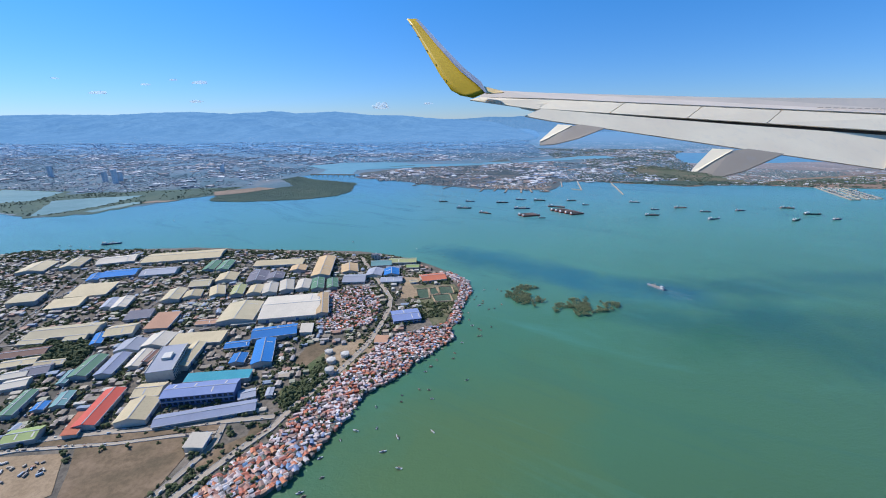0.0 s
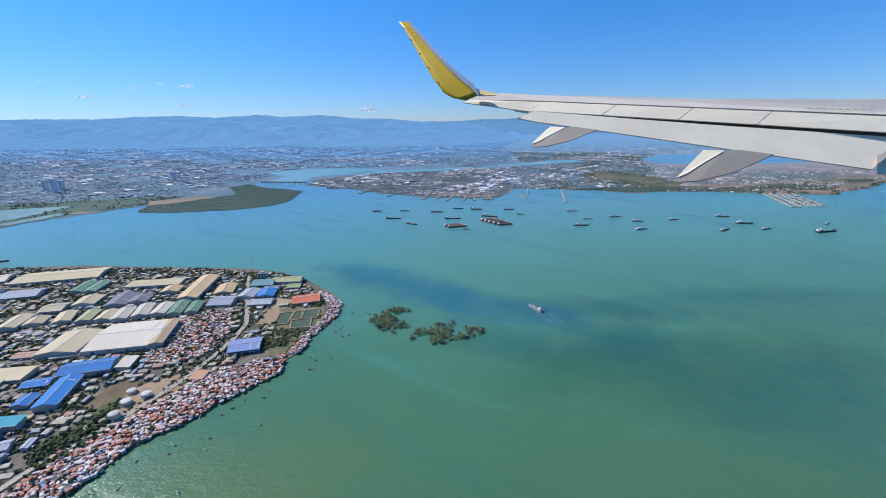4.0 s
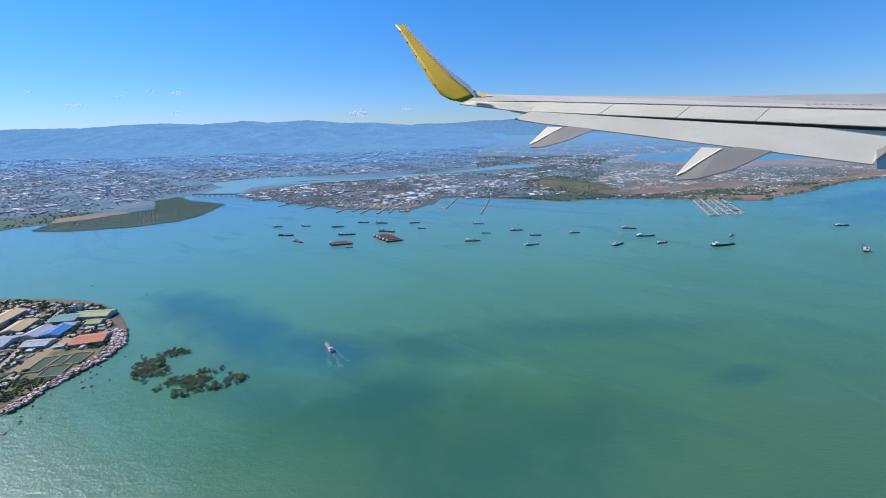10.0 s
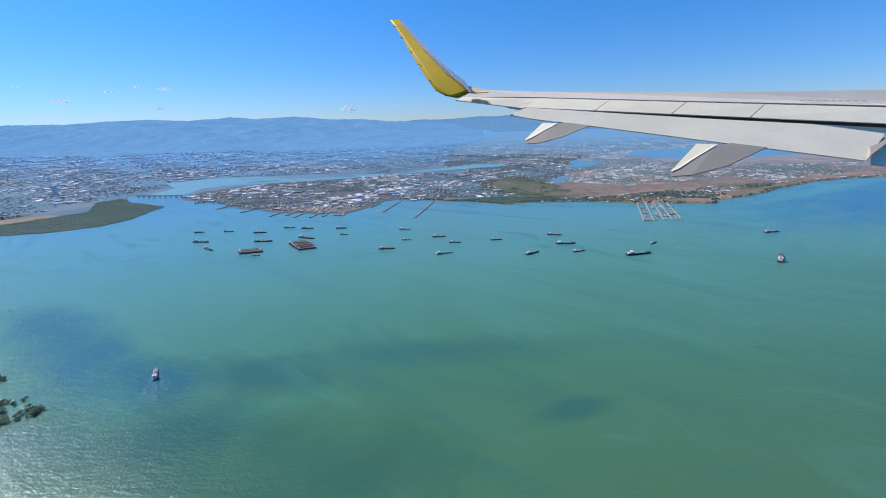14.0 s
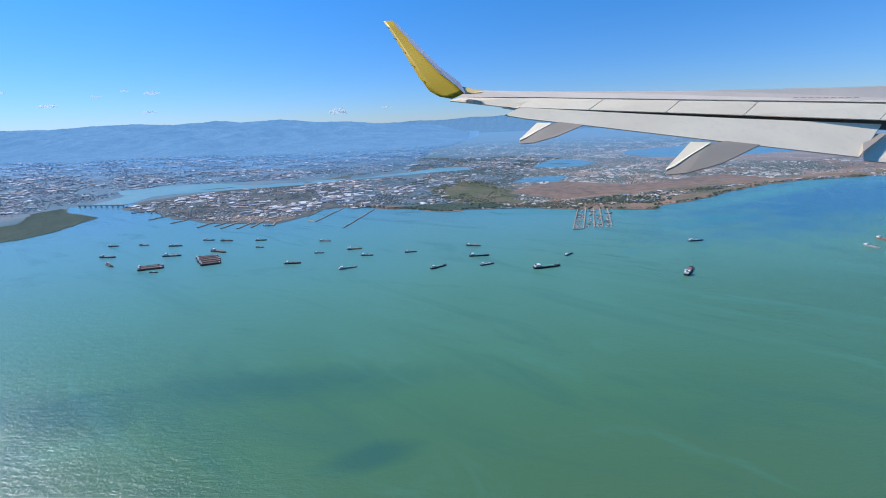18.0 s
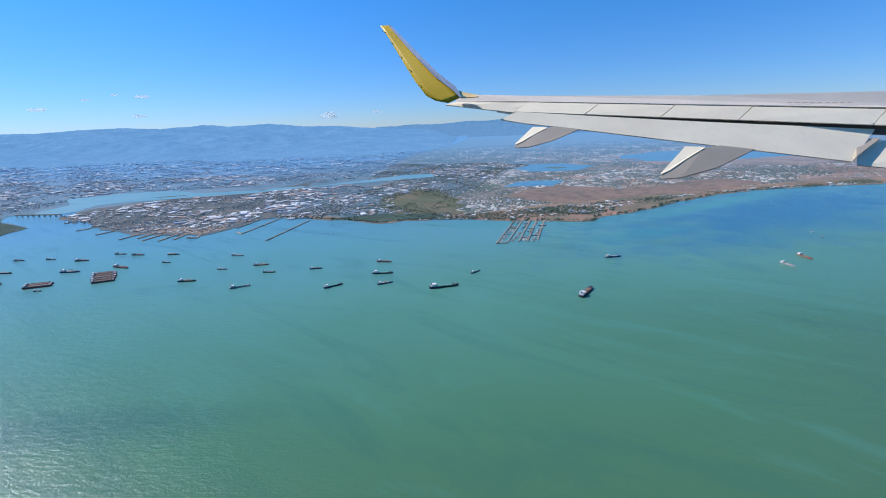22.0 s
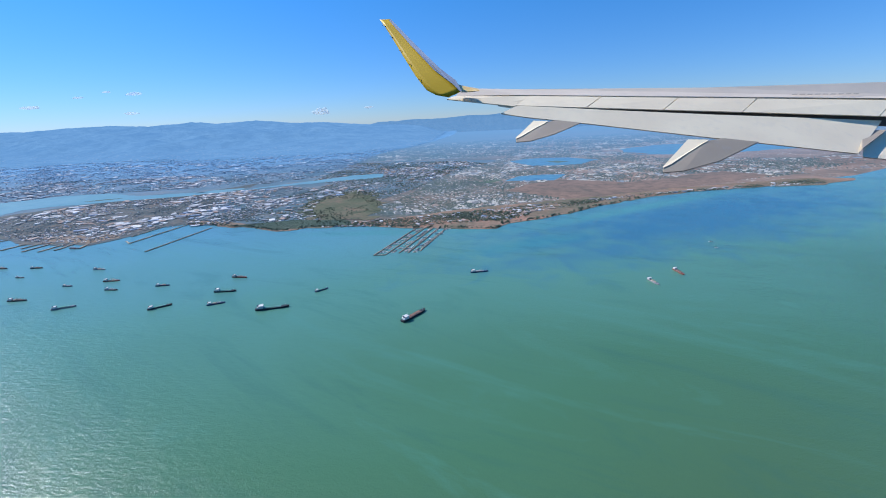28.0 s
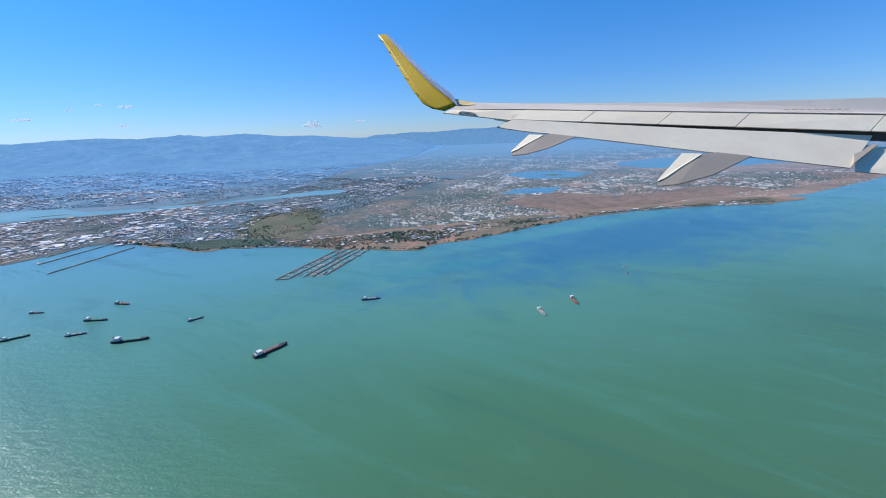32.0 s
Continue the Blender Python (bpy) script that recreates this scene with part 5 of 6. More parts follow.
ok = clear(x, y, 0.75) & off_road(x, y, 0.9)
x, y = x[ok], y[ok]
near = np.argsort(y)[:]
for k in near[:150]:
    r = random.Random(int(k))
    shed("gable" if r.random() < 0.7 else "flat", float(x[k]), float(y[k]), r.uniform(0.8, 1.7), r.uniform(0.6, 1.1), 16 + r.choice((0, 90)) + r.uniform(-4, 4), r.uniform(0.3, 0.6),
         r.choice(("cream", "brown", "slate", "beige", "terracotta", "paleblue", "cream", "brown", "slate", "green", "seagreen")))
rest = near[150:]
n = len(rest)
many_blocks("outbuildings", x[rest], y[rest], rng.uniform(.7, 1.8, n), rng.uniform(.5, 1.1, n), rng.uniform(.25, .5, n), np.radians(16 + 90 * rng.integers(0, 2, n)) + rng.normal(0, .08, n),
            ESTATE_SMALL, "small grey and brown workshops and outbuildings between the factories", "buildings")

x, y = scatter(ESTATE, 60000, 0.75, [SHANTY_BLOCK, SHANTY_SHORE] + OPEN_GROUND[:4] + OPEN_GROUND[6:])
ok = clear(x, y, 0.15) & off_road(x, y, 0.25)
x, y = x[ok], y[ok]
ok = (np.sin(x * .7) + np.sin(y * .9 + x * .3) + rng.normal(0, .9, len(x))) > 0.1
many_trees("street_trees", x[ok], y[ok], rng.uniform(.28, .6, ok.sum()), LEAVES, "dark green trees and bushes between the buildings")
for points, width in ROADS[:4]:
    bx, by = [], []
    for (ax, ay), (cx, cy) in zip(points, points[1:]):
        for s in np.linspace(0, 1, max(2, int(math.hypot(cx - ax, cy - ay) / .5))):
            for side in (-1, 1):
                if random.random() < (.6 if width > .8 and points[0][1] > 100 else .1):
                    L = math.hypot(cx - ax, cy - ay)
                    o = side * (width / 2 + random.uniform(.3, .8))
                    bx.append(ax + (cx - ax) * s - (cy - ay) / L * o)
                    by.append(ay + (cy - ay) * s + (cx - ax) / L * o)
    bx, by = np.array(bx), np.array(by)
    ok = clear(bx, by, 0.1) & off_road(bx, by, 0.1)
    many_trees("roadside_trees", bx[ok], by[ok], rng.uniform(.25, .5, ok.sum()), LEAVES, "row of small trees along the road")
hedge = [(-26.2, 49), (-23.2, 56), (-25.3, 60), (-27.3, 63), (-28.2, 57), (-30.2, 51)]
x, y = scatter(hedge, 1200, 0.45)
ok = off_road(x, y, .2)
x, y = x[ok], y[ok]
many_trees("scrub_trees", x, y, rng.uniform(.3, .6, len(x)), LEAVES, "dense dark scrub beside the huts")
x, y = scatter([(-14.8, 90), (-13.4, 79), (-6.2, 83), (-5.6, 93), (-8, 104), (-13.5, 105), (-13.5, 94)], 2200, 0.5, OPEN_GROUND[6:7] + [[(-17.2, 98.2), (-6.8, 99.9), (-5.2, 88.2), (-14.3, 87.6)]])
ok = clear(x, y, 0.2) & ((np.sin(x * 1.1) + np.sin(y * .8) + rng.normal(0, .8, len(x))) > -1.3)
many_trees("headland_trees", x[ok], y[ok], rng.uniform(.26, .52, ok.sum()), LEAVES, "scattered trees and bushes on the headland")
x, y = scatter(OPEN_GROUND[-1], 3000, 0.6)
ok = clear(x, y, 0.2)
many_trees("park_trees", x[ok], y[ok], rng.uniform(.4, .8, ok.sum()), LEAVES, "dense dark green trees of a small park")
for outline, n in ((SHANTY_SHORE, 500), (SHANTY_BLOCK, 250)):
    x, y = scatter(outline, n, 0.8)
    many_trees("yard_trees", x, y, rng.uniform(.25, .5, len(x)), LEAVES, "small dark trees between the huts", 0.35)
x, y = scatter([(-157, 104), (-147, 119), (-112, 123), (-57, 125), (-28, 122), (-20, 117), (-30, 119), (-57, 121), (-112, 118), (-140, 112)], 5000, 0.7)
many_trees("shore_trees", x, y, rng.uniform(.3, .6, len(x)), LEAVES, "line of trees along the far shore of the estate")
x, y = scatter([(-60, 37), (-53, 38.2), (-51, 36), (-56, 34)], 60, 0.8)
n = len(x)
many_blocks("parked_lorries", x, y, rng.uniform(.4, .7, n), rng.uniform(.16, .22, n), rng.uniform(.14, .22, n), rng.uniform(0, 3.1, n), YARD, "parked lorries and scrap in the sandy yard", "vehicles", 0.2, 0.02)
x, y = scatter([(-69, 78), (-60, 80.5), (-58.5, 88), (-67, 86)], 600, 0.45)
n = len(x)
many_blocks("stacked_goods", x, y, rng.uniform(.3, .8, n), rng.uniform(.2, .4, n), rng.uniform(.1, .3, n), rng.uniform(0, 3.1, n), YARD, "goods and containers stacked in an open yard", "clutter", 0.16, 0.02)

vx, vy, vt = [], [], []
for points, width in ROADS:
    for (ax, ay), (cx, cy) in zip(points, points[1:]):
        L = math.hypot(cx - ax, cy - ay)
        for s in np.arange(0, 1, .8 / max(L, .8)):
            if random.random() < .45:
                o = random.choice((-1, 1)) * width * random.uniform(.15, .42)
                vx.append(ax + (cx - ax) * s - (cy - ay) / L * o)
                vy.append(ay + (cy - ay) * s + (cx - ax) / L * o)
                vt.append(math.atan2(cy - ay, cx - ax) + random.uniform(-.1, .1))
n = len(vx)
many_blocks("parked_vehicles", np.array(vx), np.array(vy), rng.uniform(.22, .5, n), rng.uniform(.1, .16, n), rng.uniform(.09, .17, n), np.array(vt), YARD, "cars and lorries standing along the estate streets", "vehicles", 0.27, 0.02)
x, y = scatter(ESTATE, 60000, 0.55, [SHANTY_BLOCK, SHANTY_SHORE] + OPEN_GROUND)
ok = clear(x, y, 0.1) & ~clear(x, y, 0.75) & off_road(x, y, 0.1) & (rng.uniform(0, 1, len(x)) < .5)
x, y = x[ok], y[ok]
n = len(x)
many_blocks("yard_sheds", x, y, rng.uniform(.2, .8, n), rng.uniform(.15, .4, n), rng.uniform(.12, .35, n), np.radians(16) + np.pi / 2 * rng.integers(0, 2, n), ESTATE_SMALL, "lean-tos, crates and scrap along the factory walls", "clutter", 0.14, 0.1)

# ---------------------------------------------------------------- huts
hut_meshes = []
for w, d, h in ((.62, .46, .3), (.5, .42, .26), (.8, .46, .32), (.44, .38, .38)):
    a, b = bmesh.new(), roof_sheet(w, d, h, .13, .07, .03)
    box(a, -w / 2, w / 2, -d / 2, d / 2, -.25, h)
    hut_meshes.append((a, b))
masters = []
for k, (a, b) in enumerate(hut_meshes):
    hut = thing("hut", pose(-24 - k * 0.7, 52, 0.12), "small tin-roofed hut among tightly packed shore huts", "hut", "shore huts")
    part("wall", a, HUT_WALL, hut)
    part("roof", b, HUT_ROOF, hut, "rusty or painted sheet roof")
    masters.append(hut)
x, y = scatter(SHANTY_SHORE, 30000, 0.47)
ok = off_road(x, y, .25)
x, y = x[ok], y[ok]
order = np.argsort(y)
r = random.Random(4)
count = 0
far_x, far_y = [], []
for k in order:
    px, py = float(x[k]) + r.uniform(-.18, .18), float(y[k]) + r.uniform(-.18, .18)
    if 33.5 < py < 49 and count < 290:
        copy_thing(masters[count % 4], pose(px, py, 0.12 + r.uniform(0, .18), r.uniform(-3, 3), r.uniform(-3, 3), 50 + r.choice((0, 90)) + r.uniform(-18, 18)))
        count += 1
    else:
        far_x.append(px)
        far_y.append(py)
bx, by = scatter(SHANTY_BLOCK, 16000, 0.5)
tx, ty = scatter(TIP_SHORE, 4000, 0.5)
hx, hy = np.r_[far_x, bx, tx], np.r_[far_y, by, ty]
n = len(hx)
many_blocks("packed_huts", hx + rng.uniform(-.1, .1, n), hy + rng.uniform(-.1, .1, n), rng.uniform(.32, .85, n), rng.uniform(.28, .5, n), rng.uniform(.2, .5, n),
            np.radians(30) + rng.normal(0, .3, n) + np.pi / 2 * rng.integers(0, 2, n), HUT_ROOF_FAR, "tightly packed huts with rust, white and pink tin roofs", "huts")

# ---------------------------------------------------------------- mainland towns
HOLES = PONDS + INLETS + SWAMPS + [CREEK, [(114, 338), (127, 378), (146, 360), (154, 330), (156, 292), (140, 290), (122, 310)]]


def clumps(x, y, scale, seed):
    """Uneven cover, from about -1 to 1, that makes quarters, groves and gaps."""
    u, v = x * scale + seed, y * scale * 0.8 - seed
    return (np.sin(u) * np.cos(v * 1.3 + 0.6 * np.sin(u * 1.7)) + 0.7 * np.sin(2.3 * u + 1.1 * v) * np.sin(1.9 * v - 0.8 * u) + 0.5 * np.sin(5.1 * u - 2.0) * np.sin(4.7 * v + u)) / 1.4


def turn_of(n):
    return np.radians(20) + rng.normal(0, .25, n) + np.pi / 2 * rng.integers(0, 2, n)


def town(outline, count, gap, size, bar, mat, label, trees=0.0, leaf=None, holes=HOLES, far=False, grove=0.2):
    """A quarter of roofs of many sizes with trees between; far: carried out to the distance."""
    x, y = scatter(outline, count, gap, holes)
    keep = clumps(x, y, .05, 1.0) + rng.normal(0, .55, len(x)) > bar
    x, y = x[keep] + rng.uniform(-.4, .4, keep.sum()) * gap, y[keep] + rng.uniform(-.4, .4, keep.sum()) * gap
    n = len(x)
    big = rng.uniform(0, 1, n) ** 3.6 * (clumps(x, y, .021, 4.0) + rng.normal(0, .3, n) > .0)
    made = [many_blocks("town", x, y, size * (rng.uniform(.7, 1.6, n) + 5.5 * big), size * (rng.uniform(.6, 1.2, n) + 2.6 * big), rng.uniform(.14, .34, n) * size ** .5 + .3 * big, turn_of(n), mat, label, "town", 0.12, 0.12)]
    if trees:
        x, y = scatter(outline, count, gap * .8, holes)
        keep = clumps(x, y, .06, 9.0) + rng.normal(0, .45, len(x)) > grove
        x, y = x[keep], y[keep]
        made.append(many_trees("town_trees", x, y, rng.uniform(.6, 1.2, len(x)) * trees, leaf, "dark trees scattered among the roofs", 0.12, 0.3 if leaf is FARTHER_LEAVES else 0.5))
    if far:
        for ob in made:
            flat = np.empty(len(ob.data.vertices) * 3, np.float32)
            ob.data.vertices.foreach_get("co", flat)
            plan = flat.reshape(-1, 3).astype(float)
            ob.data.vertices.foreach_set("co", remote(plan).astype(np.float32).ravel())
            with_plan(ob.data, plan)


CITY = [(-150, 262), (-230, 232), (-420, 200), (-900, 300), (-900, 480), (-420, 520), (72, 520), (72, 480), (30, 440), (-60, 420), (-140, 410), (-142, 320)]
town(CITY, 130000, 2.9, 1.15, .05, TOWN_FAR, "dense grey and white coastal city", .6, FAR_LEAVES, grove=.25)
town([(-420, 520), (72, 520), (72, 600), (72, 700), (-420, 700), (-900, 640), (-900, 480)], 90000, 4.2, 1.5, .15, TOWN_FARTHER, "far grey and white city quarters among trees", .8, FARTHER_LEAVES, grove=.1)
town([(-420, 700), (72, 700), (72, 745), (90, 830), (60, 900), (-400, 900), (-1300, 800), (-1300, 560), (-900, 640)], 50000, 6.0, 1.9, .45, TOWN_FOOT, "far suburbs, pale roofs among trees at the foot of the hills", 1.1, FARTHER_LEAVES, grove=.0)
town([(-92, 306), (-27, 268), (0, 256), (36, 252), (46, 280), (86, 284), (94, 330), (94, 400), (60, 420), (20, 400), (-60, 366)], 50000, 2.0, .9, .05, TOWN, "shipyard town with pale sheds and tin roofs", .5, FAR_LEAVES, grove=.15)
town([(62, 298), (98, 286), (132, 286), (150, 330), (176, 384), (192, 460), (210, 500), (234, 540), (200, 580), (72, 598), (72, 450), (94, 430), (94, 400)], 60000, 2.3, .85, .0, TOWN, "white and grey houses spread among trees behind the coast", .6, FAR_MANGROVE, grove=-.1)
town([(130, 273), (190, 268), (235, 278), (250, 294), (320, 332), (440, 352), (440, 366), (300, 328), (180, 286), (130, 280)], 40000, 1.25, .5, -.05, TOWN, "scattered houses on dry coastal land", .6, FAR_MANGROVE, grove=-.1)
FAR_HOLES = [LAGOON, POND_EAST, BAY, BROWN_EAST]
# these far roofs and trees glow, with haze painted into their colours
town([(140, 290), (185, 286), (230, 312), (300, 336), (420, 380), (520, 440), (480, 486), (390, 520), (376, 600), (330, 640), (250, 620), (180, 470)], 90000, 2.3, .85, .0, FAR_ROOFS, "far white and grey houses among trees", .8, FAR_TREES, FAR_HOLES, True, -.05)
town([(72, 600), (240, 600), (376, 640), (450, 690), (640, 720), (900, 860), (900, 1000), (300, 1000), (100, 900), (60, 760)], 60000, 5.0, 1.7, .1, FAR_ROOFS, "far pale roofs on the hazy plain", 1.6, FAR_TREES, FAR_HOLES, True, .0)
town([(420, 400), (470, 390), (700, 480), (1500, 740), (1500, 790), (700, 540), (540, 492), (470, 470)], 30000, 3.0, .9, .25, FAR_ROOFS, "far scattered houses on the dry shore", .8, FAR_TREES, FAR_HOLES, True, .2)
for outline, gap, bar in ((FIELD_EAST, 1.6, .35), ([(-330, 152), (-243, 180), (-198, 168), (-168, 204), (-151, 228), (-150, 258), (-232, 228), (-330, 205)], 2.0, .1)):
    x, y = scatter(outline, 20000, gap, PONDS + BARE)
    keep = clumps(x, y, .09, 2.0) + rng.normal(0, .4, len(x)) > bar
    many_trees("field_trees", x[keep], y[keep], rng.uniform(.3, .6, keep.sum()), FAR_MANGROVE, "bushes and small trees on open ground")
for outline, gap in ((SWAMPS[0], 1.1), (SWAMPS[1], 1.0)):
    x, y = scatter(outline, 30000, gap)
    many_trees("mangrove_wood", x, y, rng.uniform(.22, .4, len(x)), SHORE_LEAVES, "low dense mangrove wood on the shore flat", 0.12, 0.45)
x, y = scatter([(100, 281), (180, 274), (230, 274), (300, 322), (180, 288)], 9000, 1.6)
keep = (np.sin(x * .09) + np.sin(y * .12 + x * .05) + rng.normal(0, .6, len(x))) > .7
many_trees("dry_scrub", x[keep], y[keep], rng.uniform(.4, .9, keep.sum()), FAR_MANGROVE, "scrub and small trees on the dry slopes")

cx, cy = [], []
for (ax, ay), (bx, by) in zip(EAST[:26], EAST[1:27]):
    L = math.hypot(bx - ax, by - ay)
    for s in np.arange(0, 1, 1.1 / max(L, 2)):
        if random.random() < .6:
            o = random.uniform(.5, 3.0)
            cx.append(ax + (bx - ax) * s - (by - ay) / L * o)
            cy.append(ay + (by - ay) * s + (bx - ax) / L * o)
cx, cy = np.array(cx), np.array(cy)
ok = inside(EAST, cx, cy) & (cx > 60)
many_trees("coast_trees", cx[ok], cy[ok], rng.uniform(.5, 1.0, ok.sum()), FAR_MANGROVE, "green trees along the eastern shore")

# ---------------------------------------------------------------- mangrove islets


def leaf_crown(seed, size):
    """A crown of many small leaves on uneven clumps."""
    r, bm = random.Random(seed), bmesh.new()
    clumps = [(Vector((r.gauss(0, .42), r.gauss(0, .42), r.uniform(.45, 1.0))) * size, r.uniform(.28, .5) * size) for _ in range(9)]
    for c, s in clumps:
        for _ in range(34):
            d = Vector((r.gauss(0, 1), r.gauss(0, 1), r.gauss(0, .8))).normalized()
            p = c + d * s * r.uniform(.6, 1)
            a = Vector((r.gauss(0, 1), r.gauss(0, 1), r.gauss(0, .5))).normalized() * size * .13
            b = d.cross(a).normalized() * size * .09
            bm.faces.new([bm.verts.new(q) for q in (p - a, p + b, p + a, p - b)])
    return bm


def mangrove(seed, size):
    ob = thing("mangrove_tree", pose(10, 92, 0), "olive-green mangrove tree standing in shallow water", "tree", "mangrove islets")
    bm = bmesh.new()
    r = random.Random(seed)
    rod(bm, (0, 0, -.15), (.02, .03, size * .5), size * .06, 6, size * .04)
    for k in range(5):
        a = k * 1.26 + r.uniform(-.3, .3)
        rod(bm, (math.cos(a) * size * .25, math.sin(a) * size * .25, -.15), (0, 0, size * .25), size * .025, 4)
        rod(bm, (0, 0, size * .4), (math.cos(a) * size * .35, math.sin(a) * size * .35, size * .75), size * .03, 4, size * .012)
    part("trunk", bm, BARK, ob)
    part("crown", leaf_crown(seed, size), MANGROVE, ob)
    return ob


ISLETS = ([(5.5, 93), (7, 98), (11, 100), (13.5, 99), (12.5, 95.5), (14, 91), (12, 87.5), (9, 89)],
          [(15, 86.5), (17.5, 90.5), (20, 93), (24, 93.5), (27, 91.5), (31, 90.5), (29, 88), (25, 86), (21, 83.5), (17, 84)])
trees = [mangrove(k, s) for k, s in enumerate((.55, .65, .48, .6))]
r = random.Random(11)
for k, outline in enumerate(ISLETS):
    x, y = scatter(outline, 8000, 0.58)
    keep = (np.sin(x * .9 + k) + np.sin(y * .8 + x * .3) + rng.normal(0, 1.1, len(x))) > 0.2
    for px, py in zip(x[keep], y[keep]):
        copy_thing(r.choice(trees), Matrix.Translation((px, py, 0)) @ Matrix.Rotation(r.uniform(0, 6.3), 4, "Z") @ Matrix.Scale(r.uniform(.5, 1.05), 4))

# ---------------------------------------------------------------- ships


def hull_mesh(L, B, D, bow=.2, stern=.06, lift=.25):
    """A hull with a raked bow, square stern and sheer."""
    bm = bmesh.new()
    rings = []
    for s in (-.5, -.5 + stern, -.2, .1, .5 - bow, .5 - bow * .45, .5):
        w = B / 2 * (0.82 if s == -.5 else 1.0 if s <= .5 - bow + 1e-6 else .72 if s < .5 else .06)
        top = D * (1 + lift * max(0, (s - .3) / .2) ** 2 + (.12 if s < -.4 else 0))
        out = 1.0 if s < .5 else 1.04
        rings.append([bm.verts.new((x, y, z)) for x, y, z in ((L * s * .97, -w * .85, -.35), (L * s * out, -w, top), (L * s * out, w, top), (L * s * .97, w * .85, -.35))])
    for a, b in zip(rings, rings[1:]):
        for i in range(4):
            j = (i + 1) % 4
            bm.faces.new((a[i], b[i], b[j], a[j]))
    bm.faces.new(rings[0])
    bm.faces.new(rings[-1][::-1])
    bmesh.ops.recalc_face_normals(bm, faces=bm.faces[:])
    return bm


def cargo_ship(x, y, L, turn, hull="black", deck="rust", hatches=3, cranes=1, label="black-hulled cargo ship at anchor with rust-red hatches"):
    ob = thing("cargo_ship", pose(x, y, 0, 0, 0, turn), label, "ship", "ships at anchor")
    B, D = L * .15 + .12, L * .046 + .07
    part("hull", hull_mesh(L, B, D), HULL[hull], ob)
    part("deck", boxes((-L * .44, L * .28, -B * .46, B * .46, D, D + .03)), DECK[deck], ob)
    for k in range(hatches):
        u = -L * .18 + (k + .5) * L * .46 / hatches
        hatch_ = part("hatch", soft_box(u - L * .19 / hatches, u + L * .19 / hatches, -B * .33, B * .33, D + .03, D + .17, .02), DECK[deck], ob)
        part("coaming", boxes((u - L * .21 / hatches, u + L * .21 / hatches, -B * .37, B * .37, D + .03, D + .1)), HULL["grey"], hatch_)
    s0, s1 = -L * .44, -L * .26
    part("deckhouse", soft_box(s0, s1, -B * .42, B * .42, D, D + L * .05 + .1, .02), SHIP_WHITE, ob)
    bridge_ = part("bridge", soft_box(s0 + L * .05, s1 + L * .01, -B * .48, B * .48, D + L * .05 + .1, D + L * .075 + .16, .02), SHIP_WHITE, ob)
    part("bridge_window", boxes((s1 + L * .01, s1 + L * .012 + .01, -B * .4, B * .4, D + L * .058 + .115, D + L * .066 + .14)), GLASS_DARK, bridge_)
    bm = bmesh.new()
    rod(bm, (s0 + L * .03, 0, D + L * .05 + .08), (s0 + L * .02, 0, D + L * .095 + .2), L * .018 + .02, 10)
    part("funnel", bm, HULL["navy"] if hull != "navy" else HULL["red"], ob)
    bm = bmesh.new()
    rod(bm, (s1, 0, D + L * .075 + .15), (s1, 0, D + L * .13 + .25), .025, 5)
    part("mast", bm, SHIP_WHITE, ob)
    bm = bmesh.new()
    rod(bm, (L * .4, 0, D), (L * .41, 0, D + L * .1 + .1), .03, 5)
    part("foremast", bm, STEEL, ob)
    for k in range(cranes):
        u = -L * .18 + (k + 1) * L * .46 / (cranes + 1)
        crane = bmesh.new()
        rod(crane, (u, 0, D), (u, 0, D + L * .08 + .25), L * .008 + .02, 6)
        rod(crane, (u, 0, D + L * .08 + .2), (u + L * .13, 0, D + L * .05 + .2), L * .005 + .015, 5)
        part("crane", crane, DECK["tan"], ob)
    return ob


def barge(x, y, L, turn, label="rust-red open barge moored in a raft"):
    ob = thing("barge", pose(x, y, 0, 0, 0, turn), label, "barge", "moored barges")
    B, D = L * .24, .5
    part("hull", hull_mesh(L, B, D, .12, .05, .1), HULL["red"], ob)
    part("hold", boxes((-L * .38, L * .34, -B * .36, B * .36, D - .05, D + .03)), DECK["rust"], ob, "empty rusty hold")
    for s in (-1, 1):
        part("coaming", boxes((-L * .4, L * .36, s * B * .4 - .04, s * B * .4 + .04, D - .02, D + .22)), DECK["tan"], ob)
    for u in (-L * .4, L * .36):
        part("bulkhead", boxes((u - .04, u + .04, -B * .4, B * .4, D - .02, D + .22)), HULL["grey"], ob)
    part("wheelhouse", soft_box(-L * .47, -L * .41, -B * .3, B * .3, D, D + .55, .03), SHIP_WHITE, ob)
    part("ramp", boxes((L * .4, L * .47, -B * .25, B * .25, D, D + .12)), STEEL, ob)
    return ob


REDD = "rust-red hulled cargo ship at anchor"
GREEN, GREY = "dark-hulled tanker at anchor with a green deck", "grey-decked coaster at anchor"
cargo_ship(-20.0, 211.6, 4.4, 4)
cargo_ship(-8.9, 195.6, 6.8, -2, "black", "grey", 3, 1, GREY)
cargo_ship(0.9, 185.1, 6.0, -31, "black", "rust", 2, 1)
cargo_ship(-6.6, 212.5, 4.5, -3, "navy", "grey", 2, 0, GREY)
cargo_ship(9.3, 210.1, 5.7, 4)
cargo_ship(17.7, 195.9, 7.3, 4, "navy", "tan", 3, 2, "dark blue cargo ship at anchor with tan hatches")
barge(19.0, 182.6, 8.2, 20)
barge(20.4, 180.7, 8.2, 20)
cargo_ship(24.4, 176.8, 3.0, -2, "black", "grey", 1, 0, "small dark tug beside the barges")
cargo_ship(19.1, 218.5, 5.2, -3, "navy", "grey", 2, 1, GREY)
